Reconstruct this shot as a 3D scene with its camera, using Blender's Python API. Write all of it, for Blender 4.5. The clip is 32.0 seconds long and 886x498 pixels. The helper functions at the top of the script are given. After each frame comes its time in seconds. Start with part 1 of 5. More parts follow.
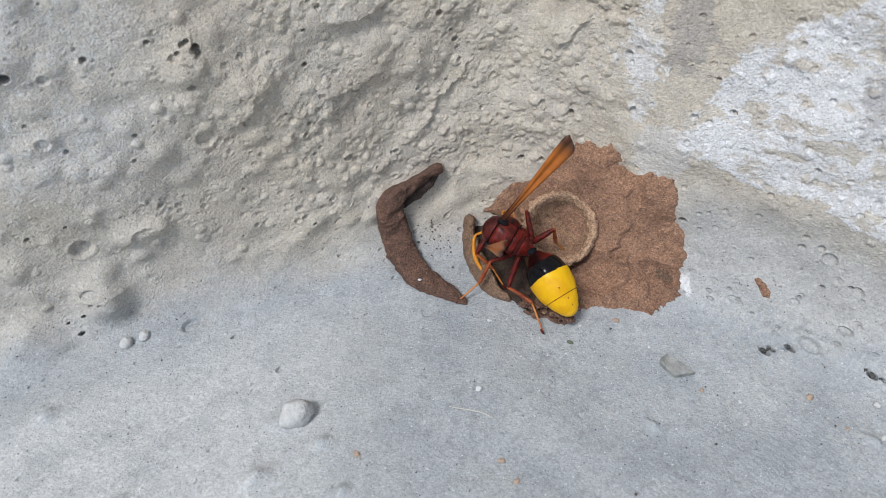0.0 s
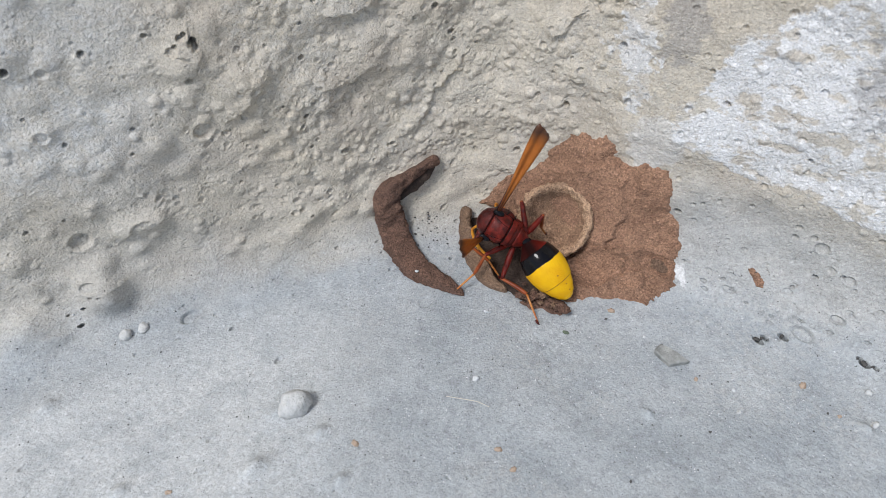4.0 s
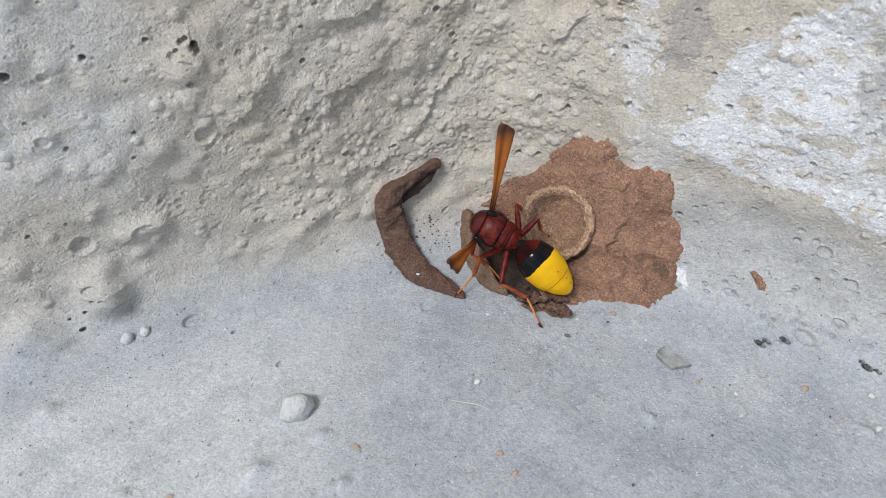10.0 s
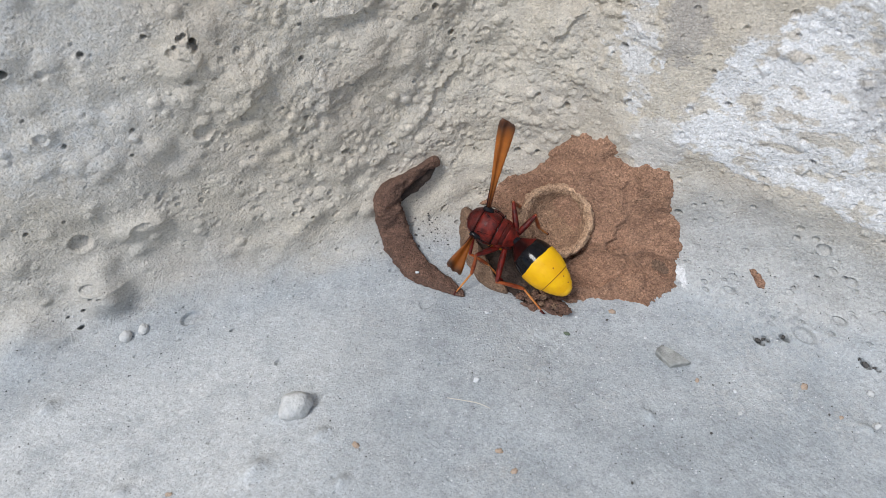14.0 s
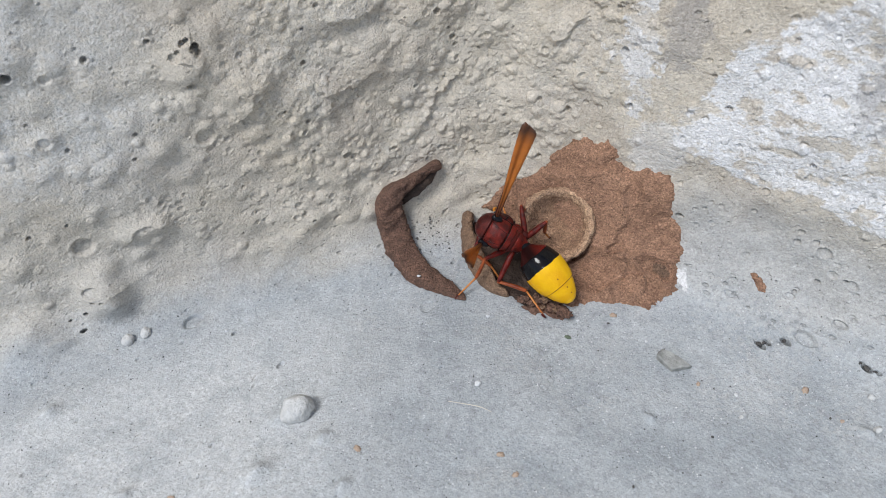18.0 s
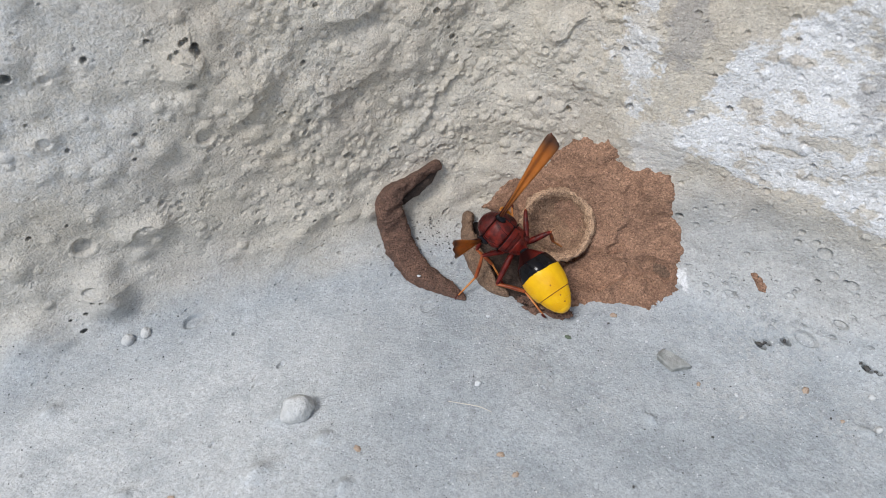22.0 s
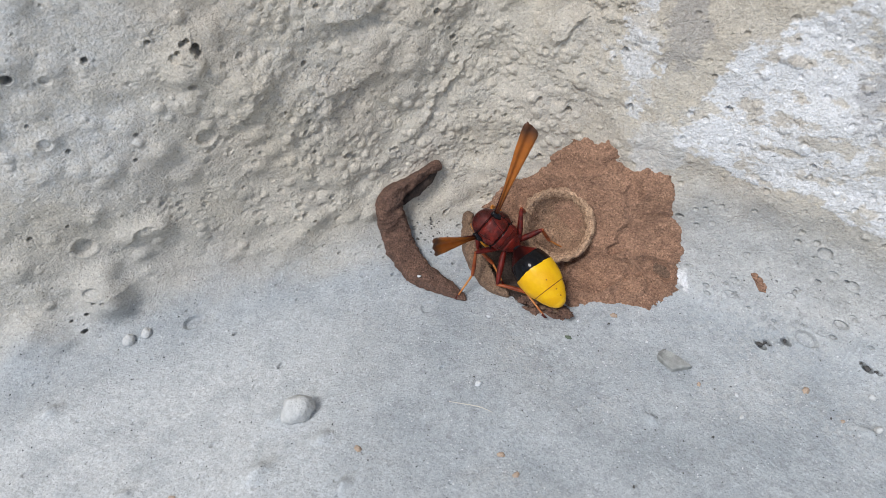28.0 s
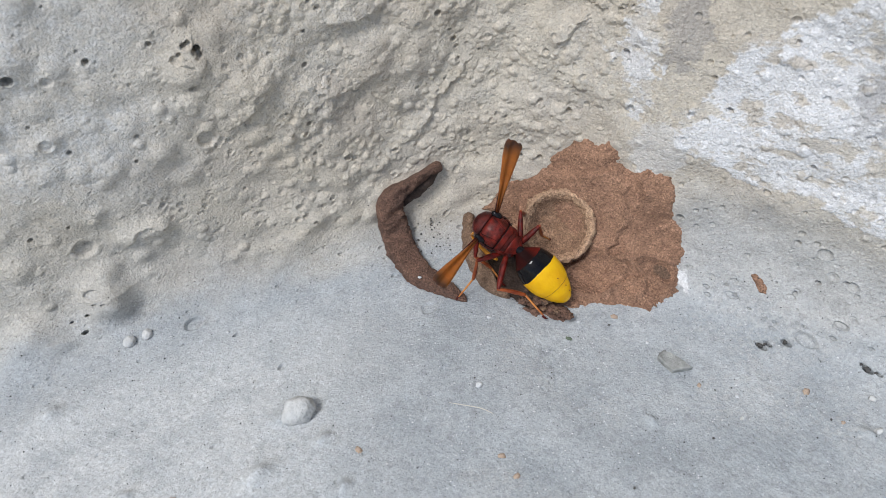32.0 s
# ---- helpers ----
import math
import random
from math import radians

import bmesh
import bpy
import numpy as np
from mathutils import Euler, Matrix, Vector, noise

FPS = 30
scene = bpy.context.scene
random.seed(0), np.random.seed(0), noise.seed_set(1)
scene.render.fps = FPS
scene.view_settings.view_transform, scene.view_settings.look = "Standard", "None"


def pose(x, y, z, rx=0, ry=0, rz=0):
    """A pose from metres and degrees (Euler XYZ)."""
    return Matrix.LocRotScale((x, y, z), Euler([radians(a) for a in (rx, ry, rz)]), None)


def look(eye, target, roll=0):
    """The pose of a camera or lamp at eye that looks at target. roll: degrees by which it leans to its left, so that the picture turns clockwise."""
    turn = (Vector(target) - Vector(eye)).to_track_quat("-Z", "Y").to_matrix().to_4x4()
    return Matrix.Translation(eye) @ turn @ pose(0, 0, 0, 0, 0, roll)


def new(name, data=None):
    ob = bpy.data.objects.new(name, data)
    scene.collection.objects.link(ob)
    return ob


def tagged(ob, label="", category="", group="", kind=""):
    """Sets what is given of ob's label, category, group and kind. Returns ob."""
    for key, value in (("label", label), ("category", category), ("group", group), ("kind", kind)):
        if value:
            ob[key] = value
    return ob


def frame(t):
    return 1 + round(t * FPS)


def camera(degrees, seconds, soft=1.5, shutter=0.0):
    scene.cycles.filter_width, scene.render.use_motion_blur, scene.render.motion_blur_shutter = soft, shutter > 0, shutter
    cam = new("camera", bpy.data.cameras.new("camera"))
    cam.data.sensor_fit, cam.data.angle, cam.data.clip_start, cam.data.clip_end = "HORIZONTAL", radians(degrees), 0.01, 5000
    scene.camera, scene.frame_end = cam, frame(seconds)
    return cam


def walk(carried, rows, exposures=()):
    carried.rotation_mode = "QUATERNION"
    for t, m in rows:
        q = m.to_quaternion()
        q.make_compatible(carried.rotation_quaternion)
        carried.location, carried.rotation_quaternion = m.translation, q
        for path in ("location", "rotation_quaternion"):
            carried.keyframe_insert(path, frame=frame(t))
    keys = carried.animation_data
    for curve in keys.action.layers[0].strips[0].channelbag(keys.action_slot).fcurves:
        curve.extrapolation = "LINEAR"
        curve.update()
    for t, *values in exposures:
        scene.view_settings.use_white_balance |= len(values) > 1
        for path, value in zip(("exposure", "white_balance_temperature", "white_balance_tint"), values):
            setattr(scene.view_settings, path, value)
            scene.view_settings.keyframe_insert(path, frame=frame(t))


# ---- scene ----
cam = camera(62, 32.0, soft=0.4)
cam.data.dof.use_dof = True
cam.data.dof.focus_distance = 0.091
cam.data.dof.aperture_fstop = 46.0
walk(cam, [
    (0, pose(-0.005284, -0.080745, 0.067793, 48.4586, -0.1178, 0.2753)),
    (0.5, pose(-0.005203, -0.080950, 0.067663, 48.1349, -0.1372, 0.1324)),
    (1, pose(-0.005099, -0.080861, 0.067624, 47.6927, -0.1935, 0.0371)),
    (1.5, pose(-0.004994, -0.080714, 0.067051, 47.4375, -0.3028, -0.1044)),
    (2, pose(-0.005264, -0.081233, 0.067942, 47.5131, -0.3002, -0.1669)),
    (2.5, pose(-0.005286, -0.081108, 0.068056, 47.5549, -0.2293, -0.1168)),
    (3, pose(-0.005200, -0.081185, 0.067960, 47.6744, -0.1636, -0.0836)),
    (3.5, pose(-0.005200, -0.081404, 0.068114, 47.8867, -0.0999, -0.0369)),
    (5.5, pose(-0.005313, -0.081188, 0.068136, 47.9247, -0.0804, -0.0667)),
    (6, pose(-0.005287, -0.081165, 0.068189, 47.8977, -0.0572, -0.0650)),
    (6.5, pose(-0.005277, -0.081094, 0.068435, 47.8139, -0.0278, -0.0117)),
    (7, pose(-0.005260, -0.081155, 0.068301, 47.9135, -0.0180, 0.0167)),
    (7.5, pose(-0.005261, -0.081180, 0.068266, 48.0000, -0.0000, 0.0000)),
    (8, pose(-0.005261, -0.081180, 0.068266, 48.0000, -0.0000, 0.0000)),
    (8.5, pose(-0.005261, -0.081180, 0.068266, 48.0000, -0.0000, 0.0000)),
    (9, pose(-0.005261, -0.081180, 0.068266, 48.0000, -0.0000, 0.0000)),
    (9.5, pose(-0.005261, -0.081180, 0.068266, 48.0000, -0.0000, 0.0000)),
    (10, pose(-0.005261, -0.081180, 0.068266, 48.0000, -0.0000, 0.0000)),
    (10.5, pose(-0.005269, -0.081148, 0.068139, 47.9797, -0.0291, -0.0225)),
    (11, pose(-0.005102, -0.081002, 0.068262, 47.8057, 0.0164, 0.0276)),
    (11.5, pose(-0.005305, -0.081184, 0.068122, 47.9357, -0.0724, -0.0736)),
    (12, pose(-0.005305, -0.081184, 0.068122, 47.9357, -0.0724, -0.0736)),
    (12.5, pose(-0.005168, -0.081164, 0.068061, 47.9328, -0.0205, -0.0244)),
    (13, pose(-0.005203, -0.081206, 0.068039, 47.9671, -0.0319, -0.0382)),
    (13.5, pose(-0.005280, -0.081158, 0.068092, 47.9023, -0.0610, -0.0673)),
    (14, pose(-0.005265, -0.081149, 0.068120, 47.8978, -0.0452, -0.0659)),
    (14.5, pose(-0.005282, -0.081161, 0.068126, 47.9237, -0.0625, -0.0603)),
    (16.5, pose(-0.005274, -0.081252, 0.068320, 48.0691, 0.0096, 0.0097)),
    (17, pose(-0.005208, -0.081209, 0.068421, 48.0100, 0.0461, 0.0374)),
    (17.5, pose(-0.005364, -0.081285, 0.068339, 48.1082, 0.0151, -0.0473)),
    (18, pose(-0.005287, -0.081241, 0.068346, 48.1164, 0.0111, 0.0130)),
    (18.5, pose(-0.005301, -0.081300, 0.068305, 48.1618, 0.0050, 0.0111)),
    (19, pose(-0.005250, -0.081244, 0.068328, 48.1267, 0.0282, 0.0309)),
    (19.5, pose(-0.005412, -0.081213, 0.068398, 48.0509, -0.0173, -0.0596)),
    (20, pose(-0.005329, -0.081206, 0.068439, 48.0112, 0.0024, -0.0172)),
    (20.5, pose(-0.005351, -0.081228, 0.068401, 48.0447, 0.0029, -0.0318)),
    (21, pose(-0.005445, -0.081338, 0.068250, 48.1877, -0.0072, -0.0929)),
    (21.5, pose(-0.005287, -0.081241, 0.068346, 48.1164, 0.0111, 0.0130)),
    (22, pose(-0.005216, -0.081227, 0.068312, 48.1270, 0.0458, 0.0512)),
    (22.5, pose(-0.005138, -0.081253, 0.068231, 48.1778, 0.0862, 0.0876)),
    (23, pose(-0.005150, -0.081264, 0.068253, 48.1716, 0.0764, 0.0804)),
    (23.5, pose(-0.005287, -0.081241, 0.068346, 48.1164, 0.0111, 0.0130)),
    (24, pose(-0.005138, -0.081253, 0.068231, 48.1778, 0.0862, 0.0876)),
    (24.5, pose(-0.005174, -0.081324, 0.068191, 48.2224, 0.0842, 0.0540)),
    (25, pose(-0.005305, -0.081223, 0.068259, 48.0870, 0.0197, 0.0168)),
    (25.5, pose(-0.005338, -0.081139, 0.068490, 47.9584, 0.0126, -0.0208)),
    (27.5, pose(-0.005289, -0.081171, 0.068504, 48.0149, 0.0293, 0.0239)),
    (28, pose(-0.005220, -0.081295, 0.068356, 48.1599, 0.0838, 0.0534)),
    (28.5, pose(-0.005315, -0.081319, 0.068332, 48.1978, 0.0412, 0.0322)),
    (29, pose(-0.005337, -0.081250, 0.068370, 48.1775, 0.0279, 0.0327)),
    (29.5, pose(-0.005252, -0.081200, 0.068484, 48.1090, 0.0714, 0.0670)),
    (30, pose(-0.005247, -0.081222, 0.068470, 48.1277, 0.0734, 0.0748)),
    (30.5, pose(-0.005365, -0.081306, 0.068430, 48.2292, 0.0508, 0.0179)),
    (31, pose(-0.005435, -0.081198, 0.068463, 48.1300, 0.0085, -0.0213)),
    (31.5, pose(-0.005351, -0.081306, 0.068418, 48.2026, 0.0511, 0.0189)),
    (32, pose(-0.005387, -0.081304, 0.068437, 48.2223, 0.0484, 0.0024)),
], exposures=[(0, -0.05 - 0.05), (3, -0.05), (32, -0.05)])

# ---- light: soft daylight from the open side, high over the ledge's end ----
TO_LIGHT = Vector((-0.36, -0.50, 0.79)).normalized()
world = bpy.data.worlds.new("world")
scene.world = world
world.use_nodes = True
sky = world.node_tree.nodes.new("ShaderNodeTexSky")
sky.sky_type = "NISHITA"
sky.sun_disc = False
sky.sun_elevation = math.asin(TO_LIGHT.z)
sky.sun_rotation = math.atan2(TO_LIGHT.x, TO_LIGHT.y)
background = world.node_tree.nodes["Background"]
world.node_tree.links.new(sky.outputs["Color"], background.inputs["Color"])
background.inputs["Strength"].default_value = 0.14
sun = new("sun", bpy.data.lights.new("sun", "SUN"))
sun.data.energy = 3.0
sun.data.angle = radians(18)
sun.data.color = (0.985, 0.985, 0.985)
sun.matrix_world = look(TO_LIGHT, (0, 0, 0))

# ---- materials ----
MM = 0.001


class Nodes:
    """A small builder for node materials."""

    def __init__(self, name, rough=0.8):
        self.mat = bpy.data.materials.new(name)
        self.mat.use_nodes = True
        self.tree = self.mat.node_tree
        self.bsdf = self.tree.nodes["Principled BSDF"]
        self.bsdf.inputs["Roughness"].default_value = rough
        self.coord = self.tree.nodes.new("ShaderNodeTexCoord").outputs["Object"]

    def put(self, value, socket):
        if isinstance(value, bpy.types.NodeSocket):
            self.tree.links.new(value, socket)
        elif isinstance(value, tuple):
            socket.default_value = (*value, 1.0)
        else:
            socket.default_value = value

    def noise(self, size_mm, detail=3.0, rough=0.55, low=0.35, high=0.65):
        """Noise with features of that size, stretched to 0..1."""
        n = self.tree.nodes.new("ShaderNodeTexNoise")
        n.inputs["Scale"].default_value = 1000.0 / size_mm
        n.inputs["Detail"].default_value = detail
        n.inputs["Roughness"].default_value = rough
        self.tree.links.new(self.coord, n.inputs["Vector"])
        return self.ramp(n.outputs["Fac"], low, high)

    def cells(self, size_mm, low, high):
        n = self.tree.nodes.new("ShaderNodeTexVoronoi")
        n.inputs["Scale"].default_value = 1000.0 / size_mm
        self.tree.links.new(self.coord, n.inputs["Vector"])
        return self.ramp(n.outputs["Distance"], low, high)

    def tones(self, size_mm):
        """A random tone, 0 to 1, for each grain of that size."""
        n = self.tree.nodes.new("ShaderNodeTexVoronoi")
        n.inputs["Scale"].default_value = 1000.0 / size_mm
        self.tree.links.new(self.coord, n.inputs["Vector"])
        c = self.tree.nodes.new("ShaderNodeSeparateColor")
        self.tree.links.new(n.outputs["Color"], c.inputs[0])
        return c.outputs[0]

    def ramp(self, value, low, high, a=0.0, b=1.0):
        n = self.tree.nodes.new("ShaderNodeMapRange")
        self.put(value, n.inputs["Value"])
        for key, v in (("From Min", low), ("From Max", high), ("To Min", a), ("To Max", b)):
            n.inputs[key].default_value = v
        return n.outputs["Result"]

    def attribute(self, name):
        n = self.tree.nodes.new("ShaderNodeAttribute")
        n.attribute_name = name
        return n.outputs["Fac"]

    def axis(self, which):
        n = self.tree.nodes.new("ShaderNodeSeparateXYZ")
        self.tree.links.new(self.coord, n.inputs[0])
        return n.outputs[which]

    def sums(self, op, a, b):
        n = self.tree.nodes.new("ShaderNodeMath")
        n.operation = op
        self.put(a, n.inputs[0])
        self.put(b, n.inputs[1])
        return n.outputs[0]

    def mix(self, fac, a, b, kind="MIX"):
        n = self.tree.nodes.new("ShaderNodeMix")
        n.data_type, n.blend_type = "RGBA", kind
        self.put(fac, n.inputs[0])
        self.put(a, n.inputs[6])
        self.put(b, n.inputs[7])
        return n.outputs[2]

    def colour(self, value):
        self.put(value, self.bsdf.inputs["Base Color"])
        return self

    def rough(self, value):
        self.put(value, self.bsdf.inputs["Roughness"])
        return self

    def bump(self, value, depth_mm, strength=1.0):
        n = self.tree.nodes.new("ShaderNodeBump")
        n.inputs["Strength"].default_value = strength
        n.inputs["Distance"].default_value = depth_mm * MM
        self.put(value, n.inputs["Height"])
        self.tree.links.new(n.outputs["Normal"], self.bsdf.inputs["Normal"])
        return self


def plaster_material():
    k = Nodes("cement_plaster", 0.92)
    wall = k.mix(k.noise(9, 4), (0.595, 0.53, 0.43), (0.71, 0.65, 0.555))
    wall = k.mix(k.sums("MULTIPLY", k.noise(2.2, 4, 0.6, 0.5, 0.75), 0.45), wall, (0.37, 0.33, 0.28))
    wall = k.mix(k.sums("MULTIPLY", k.noise(17, 4, 0.6, 0.46, 0.68), 0.6), wall, (0.44, 0.375, 0.305))
    floor_ = k.mix(k.noise(8, 5), (0.36, 0.392, 0.415), (0.465, 0.493, 0.512))
    floor_ = k.mix(k.sums("MULTIPLY", k.noise(1.4, 5, 0.75, 0.48, 0.66), 0.55), floor_, (0.25, 0.265, 0.28))
    base = k.mix(k.attribute("wall_dirt"), floor_, wall)
    lime = k.mix(k.noise(1.6, 5, 0.7), (0.86, 0.86, 0.87), (0.74, 0.74, 0.74))
    base = k.mix(k.attribute("lime"), base, lime)
    base = k.mix(k.attribute("stain"), base, (0.30, 0.29, 0.29))
    dust = k.sums("MULTIPLY", k.noise(24, 6, 0.65, 0.47, 0.58), k.noise(0.8, 5, 0.8, 0.42, 0.6))
    base = k.mix(k.sums("MULTIPLY", dust, 0.4), base, (0.58, 0.57, 0.55))
    # pale dust, painted stronger to lift the dimly lit left side
    base = k.mix(k.sums("MULTIPLY", k.attribute("dust_and_fill"), k.noise(0.9, 5, 0.75, 0.15, 0.66)), base, (0.68, 0.69, 0.69))
    grain = k.noise(0.34, 5, 0.75, 0.34, 0.66)
    base = k.mix(k.sums("MULTIPLY", grain, 0.42), base, k.mix(1.0, base, (0.66, 0.65, 0.64), "MULTIPLY"))
    base = k.mix(k.ramp(k.tones(0.17), 0.55, 1.0, 0.0, 0.45), base, k.mix(1.0, base, (0.55, 0.54, 0.53), "MULTIPLY"))
    base = k.mix(k.ramp(k.tones(0.26), 0.72, 1.0, 0.0, 0.45), base, k.mix(1.0, base, (1.35, 1.35, 1.36), "MULTIPLY"))
    base = k.mix(k.ramp(k.tones(0.1), 0.0, 1.0, 0.0, 0.3), base, k.mix(1.0, base, (0.66, 0.65, 0.64), "MULTIPLY"))
    specks = k.cells(0.8, 0.10, 0.05)
    base = k.mix(k.sums("MULTIPLY", specks, 0.5), base, (0.72, 0.72, 0.72))
    dark = k.cells(1.0, 0.075, 0.035)
    base = k.mix(k.sums("MULTIPLY", dark, 0.55), base, (0.10, 0.10, 0.10))
    k.colour(base)
    relief_ = k.sums("ADD", k.sums("ADD", k.sums("ADD", k.sums("MULTIPLY", grain, 0.55), k.sums("MULTIPLY", k.cells(0.24, 0.62, 0.05), 0.5)), k.sums("MULTIPLY", k.tones(0.2), 0.35)), k.sums("MULTIPLY", k.noise(0.6, 3, 0.6), 0.5))
    k.bump(k.sums("MULTIPLY", relief_, k.ramp(k.attribute("wall_dirt"), 0.0, 1.0, 0.7, 1.1)), 0.09, 1.0)
    return k.mat


def mud_material(name, light, mid, dark, grit=1.0):
    k = Nodes(name, 0.95)
    base = k.mix(k.noise(3.2, 4), mid, light)
    base = k.mix(k.sums("MULTIPLY", k.noise(1.1, 4, 0.6, 0.5, 0.7), 0.45), base, dark)
    sand = k.tones(0.17)
    base = k.mix(k.ramp(sand, 0.45, 1.0, 0.0, 0.6), base, k.mix(1.0, base, (0.42, 0.40, 0.39), "MULTIPLY"))
    base = k.mix(k.ramp(k.tones(0.2), 0.72, 1.0, 0.0, 0.6), base, k.mix(1.0, base, (1.7, 1.75, 1.8), "MULTIPLY"))
    base = k.mix(k.ramp(k.tones(0.13), 0.5, 1.0, 0.0, 0.75), base, k.mix(1.0, base, (0.42, 0.40, 0.39), "MULTIPLY"))
    k.colour(base)
    k.bump(k.sums("ADD", k.sums("ADD", k.sums("MULTIPLY", k.noise(0.9, 3, 0.5), 0.15), k.sums("MULTIPLY", k.cells(0.25, 0.6, 0.05), 0.7)), k.sums("MULTIPLY", sand, 0.5)), 0.075 * grit, 1.0)
    return k.mat


def plain(name, a, b, size, rough, coat=0.0, bump=0.0):
    k = Nodes(name, rough)
    k.colour(k.mix(k.noise(size, 3), a, b))
    k.bsdf.inputs["Coat Weight"].default_value = coat
    k.bsdf.inputs["Specular IOR Level"].default_value = 0.2
    k.bsdf.inputs["Coat Roughness"].default_value = 0.18
    if bump:
        k.bump(k.sums("ADD", k.noise(0.12, 2), k.sums("MULTIPLY", k.noise(0.9, 2), 2.5 if coat >= 0.08 else 0.0)), bump, 0.7)
    return k.mat


def tergite_material():
    """Dark on the back and the right flank, red on the left flank."""
    k = Nodes("dark_red_tergite", 0.28)
    side = k.ramp(k.sums("ABSOLUTE", k.axis(1), 0.0), 0.0004, 0.0019)
    side = k.sums("MULTIPLY", side, k.ramp(k.axis(1), -0.0012, 0.0004, 0.15, 1.0))
    k.colour(k.mix(side, (0.012, 0.003, 0.003), (0.13, 0.010, 0.006)))
    k.bsdf.inputs["Specular IOR Level"].default_value = 0.12
    k.bump(k.noise(0.12, 2), 0.012, 0.5)
    return k.mat


def wing_material():
    """Thin amber membrane, brown towards the tip, that lets some light through."""
    k = Nodes("amber_wing", 0.32)
    along = k.axis(0)
    base = k.mix(k.ramp(along, 0.0005, 0.0055), (0.05, 0.012, 0.006), (0.56, 0.185, 0.030))
    base = k.mix(k.ramp(along, 0.0108, 0.0126), base, (0.085, 0.042, 0.026))
    base = k.mix(k.sums("MULTIPLY", k.noise(1.3, 3), 0.35), base, (0.28, 0.075, 0.014))
    k.colour(base)
    thin = k.tree.nodes.new("ShaderNodeBsdfTranslucent")
    k.put(base, thin.inputs["Color"])
    blend = k.tree.nodes.new("ShaderNodeMixShader")
    blend.inputs[0].default_value = 0.35
    out = k.tree.nodes["Material Output"]
    k.tree.links.new(k.bsdf.outputs[0], blend.inputs[1])
    k.tree.links.new(thin.outputs[0], blend.inputs[2])
    clear = k.tree.nodes.new("ShaderNodeBsdfTransparent")
    clear.inputs["Color"].default_value = (0.9, 0.6, 0.3, 1)
    last = k.tree.nodes.new("ShaderNodeMixShader")
    last.inputs[0].default_value = 0.05
    k.tree.links.new(blend.outputs[0], last.inputs[1])
    k.tree.links.new(clear.outputs[0], last.inputs[2])
    k.tree.links.new(last.outputs[0], out.inputs["Surface"])
    return k.mat


PLASTER = plaster_material()
MUD = mud_material("dry_mud", (0.375, 0.215, 0.137), (0.27, 0.15, 0.095), (0.13, 0.068, 0.042), 2.1)
MUD_PALE = mud_material("pale_sandy_mud", (0.56, 0.37, 0.235), (0.43, 0.27, 0.17), (0.24, 0.14, 0.09), 2.0)
MUD_GREY = mud_material("grey_brown_mud", (0.27, 0.17, 0.108), (0.205, 0.125, 0.08), (0.115, 0.07, 0.045), 2.0)
MUD_DARK = mud_material("dark_mud", (0.185, 0.102, 0.07), (0.125, 0.069, 0.049), (0.05, 0.029, 0.022), 2.2)
MUD_SAND = plain("sand_grains", (0.44, 0.27, 0.17), (0.22, 0.125, 0.08), 0.25, 0.9)
# darker than the rim's mud: some of the hollow's shade is in this colour
MUD_BOWL = mud_material("shaded_bowl_mud", (0.37, 0.228, 0.142), (0.28, 0.168, 0.104), (0.14, 0.068, 0.043), 2.2)
MUD_PLUG = mud_material("plug_mud", (0.22, 0.14, 0.092), (0.165, 0.10, 0.066), (0.09, 0.054, 0.036), 2.0)
# near-black mud: the colour carries the deep shade of the places it covers
MUD_SHADED = mud_material("shaded_mud", (0.075, 0.05, 0.038), (0.055, 0.036, 0.028), (0.032, 0.022, 0.018))
RED = plain("red_chitin", (0.165, 0.014, 0.008), (0.04, 0.004, 0.003), 0.8, 0.36, 0.05, 0.04)
DEEP_RED = plain("deep_red_chitin", (0.085, 0.008, 0.005), (0.022, 0.003, 0.003), 0.9, 0.38, 0.05, 0.04)
BLACK = plain("black_chitin", (0.004, 0.004, 0.005), (0.007, 0.006, 0.007), 1.0, 0.11, 0.0, 0.0)
BLACK.node_tree.nodes["Principled BSDF"].inputs["Specular IOR Level"].default_value = 0.18
YELLOW = plain("yellow_chitin", (0.76, 0.44, 0.004), (0.66, 0.34, 0.003), 2.6, 0.42, 0.08, 0.02)
YELLOW_TIP = plain("amber_yellow_chitin", (0.74, 0.42, 0.012), (0.62, 0.30, 0.010), 1.6, 0.42, 0.15, 0.02)
BROWN_LINE = plain("brown_seam", (0.28, 0.10, 0.012), (0.18, 0.06, 0.008), 0.6, 0.5)
LEG = plain("russet_leg", (0.34, 0.085, 0.025), (0.14, 0.026, 0.010), 1.2, 0.4, 0.05)
SHIN = plain("orange_leg", (0.52, 0.22, 0.06), (0.36, 0.11, 0.028), 1.2, 0.4, 0.2)
FEELER = plain("orange_feeler", (0.66, 0.30, 0.03), (0.50, 0.17, 0.02), 1.0, 0.4, 0.1)
TERGITE = tergite_material()
WING = wing_material()
GRIT = plain("white_grit", (0.62, 0.63, 0.64), (0.46, 0.47, 0.48), 0.6, 0.6)
GRIT_DARK = plain("dark_grit", (0.09, 0.085, 0.08), (0.05, 0.05, 0.05), 0.6, 0.8)
CRUMB = plain("orange_crumb", (0.46, 0.36, 0.28), (0.38, 0.28, 0.21), 0.7, 0.9, 0, 0.05)
STONE = plain("pale_stone", (0.42, 0.42, 0.41), (0.55, 0.55, 0.54), 1.0, 0.9, 0, 0.06)
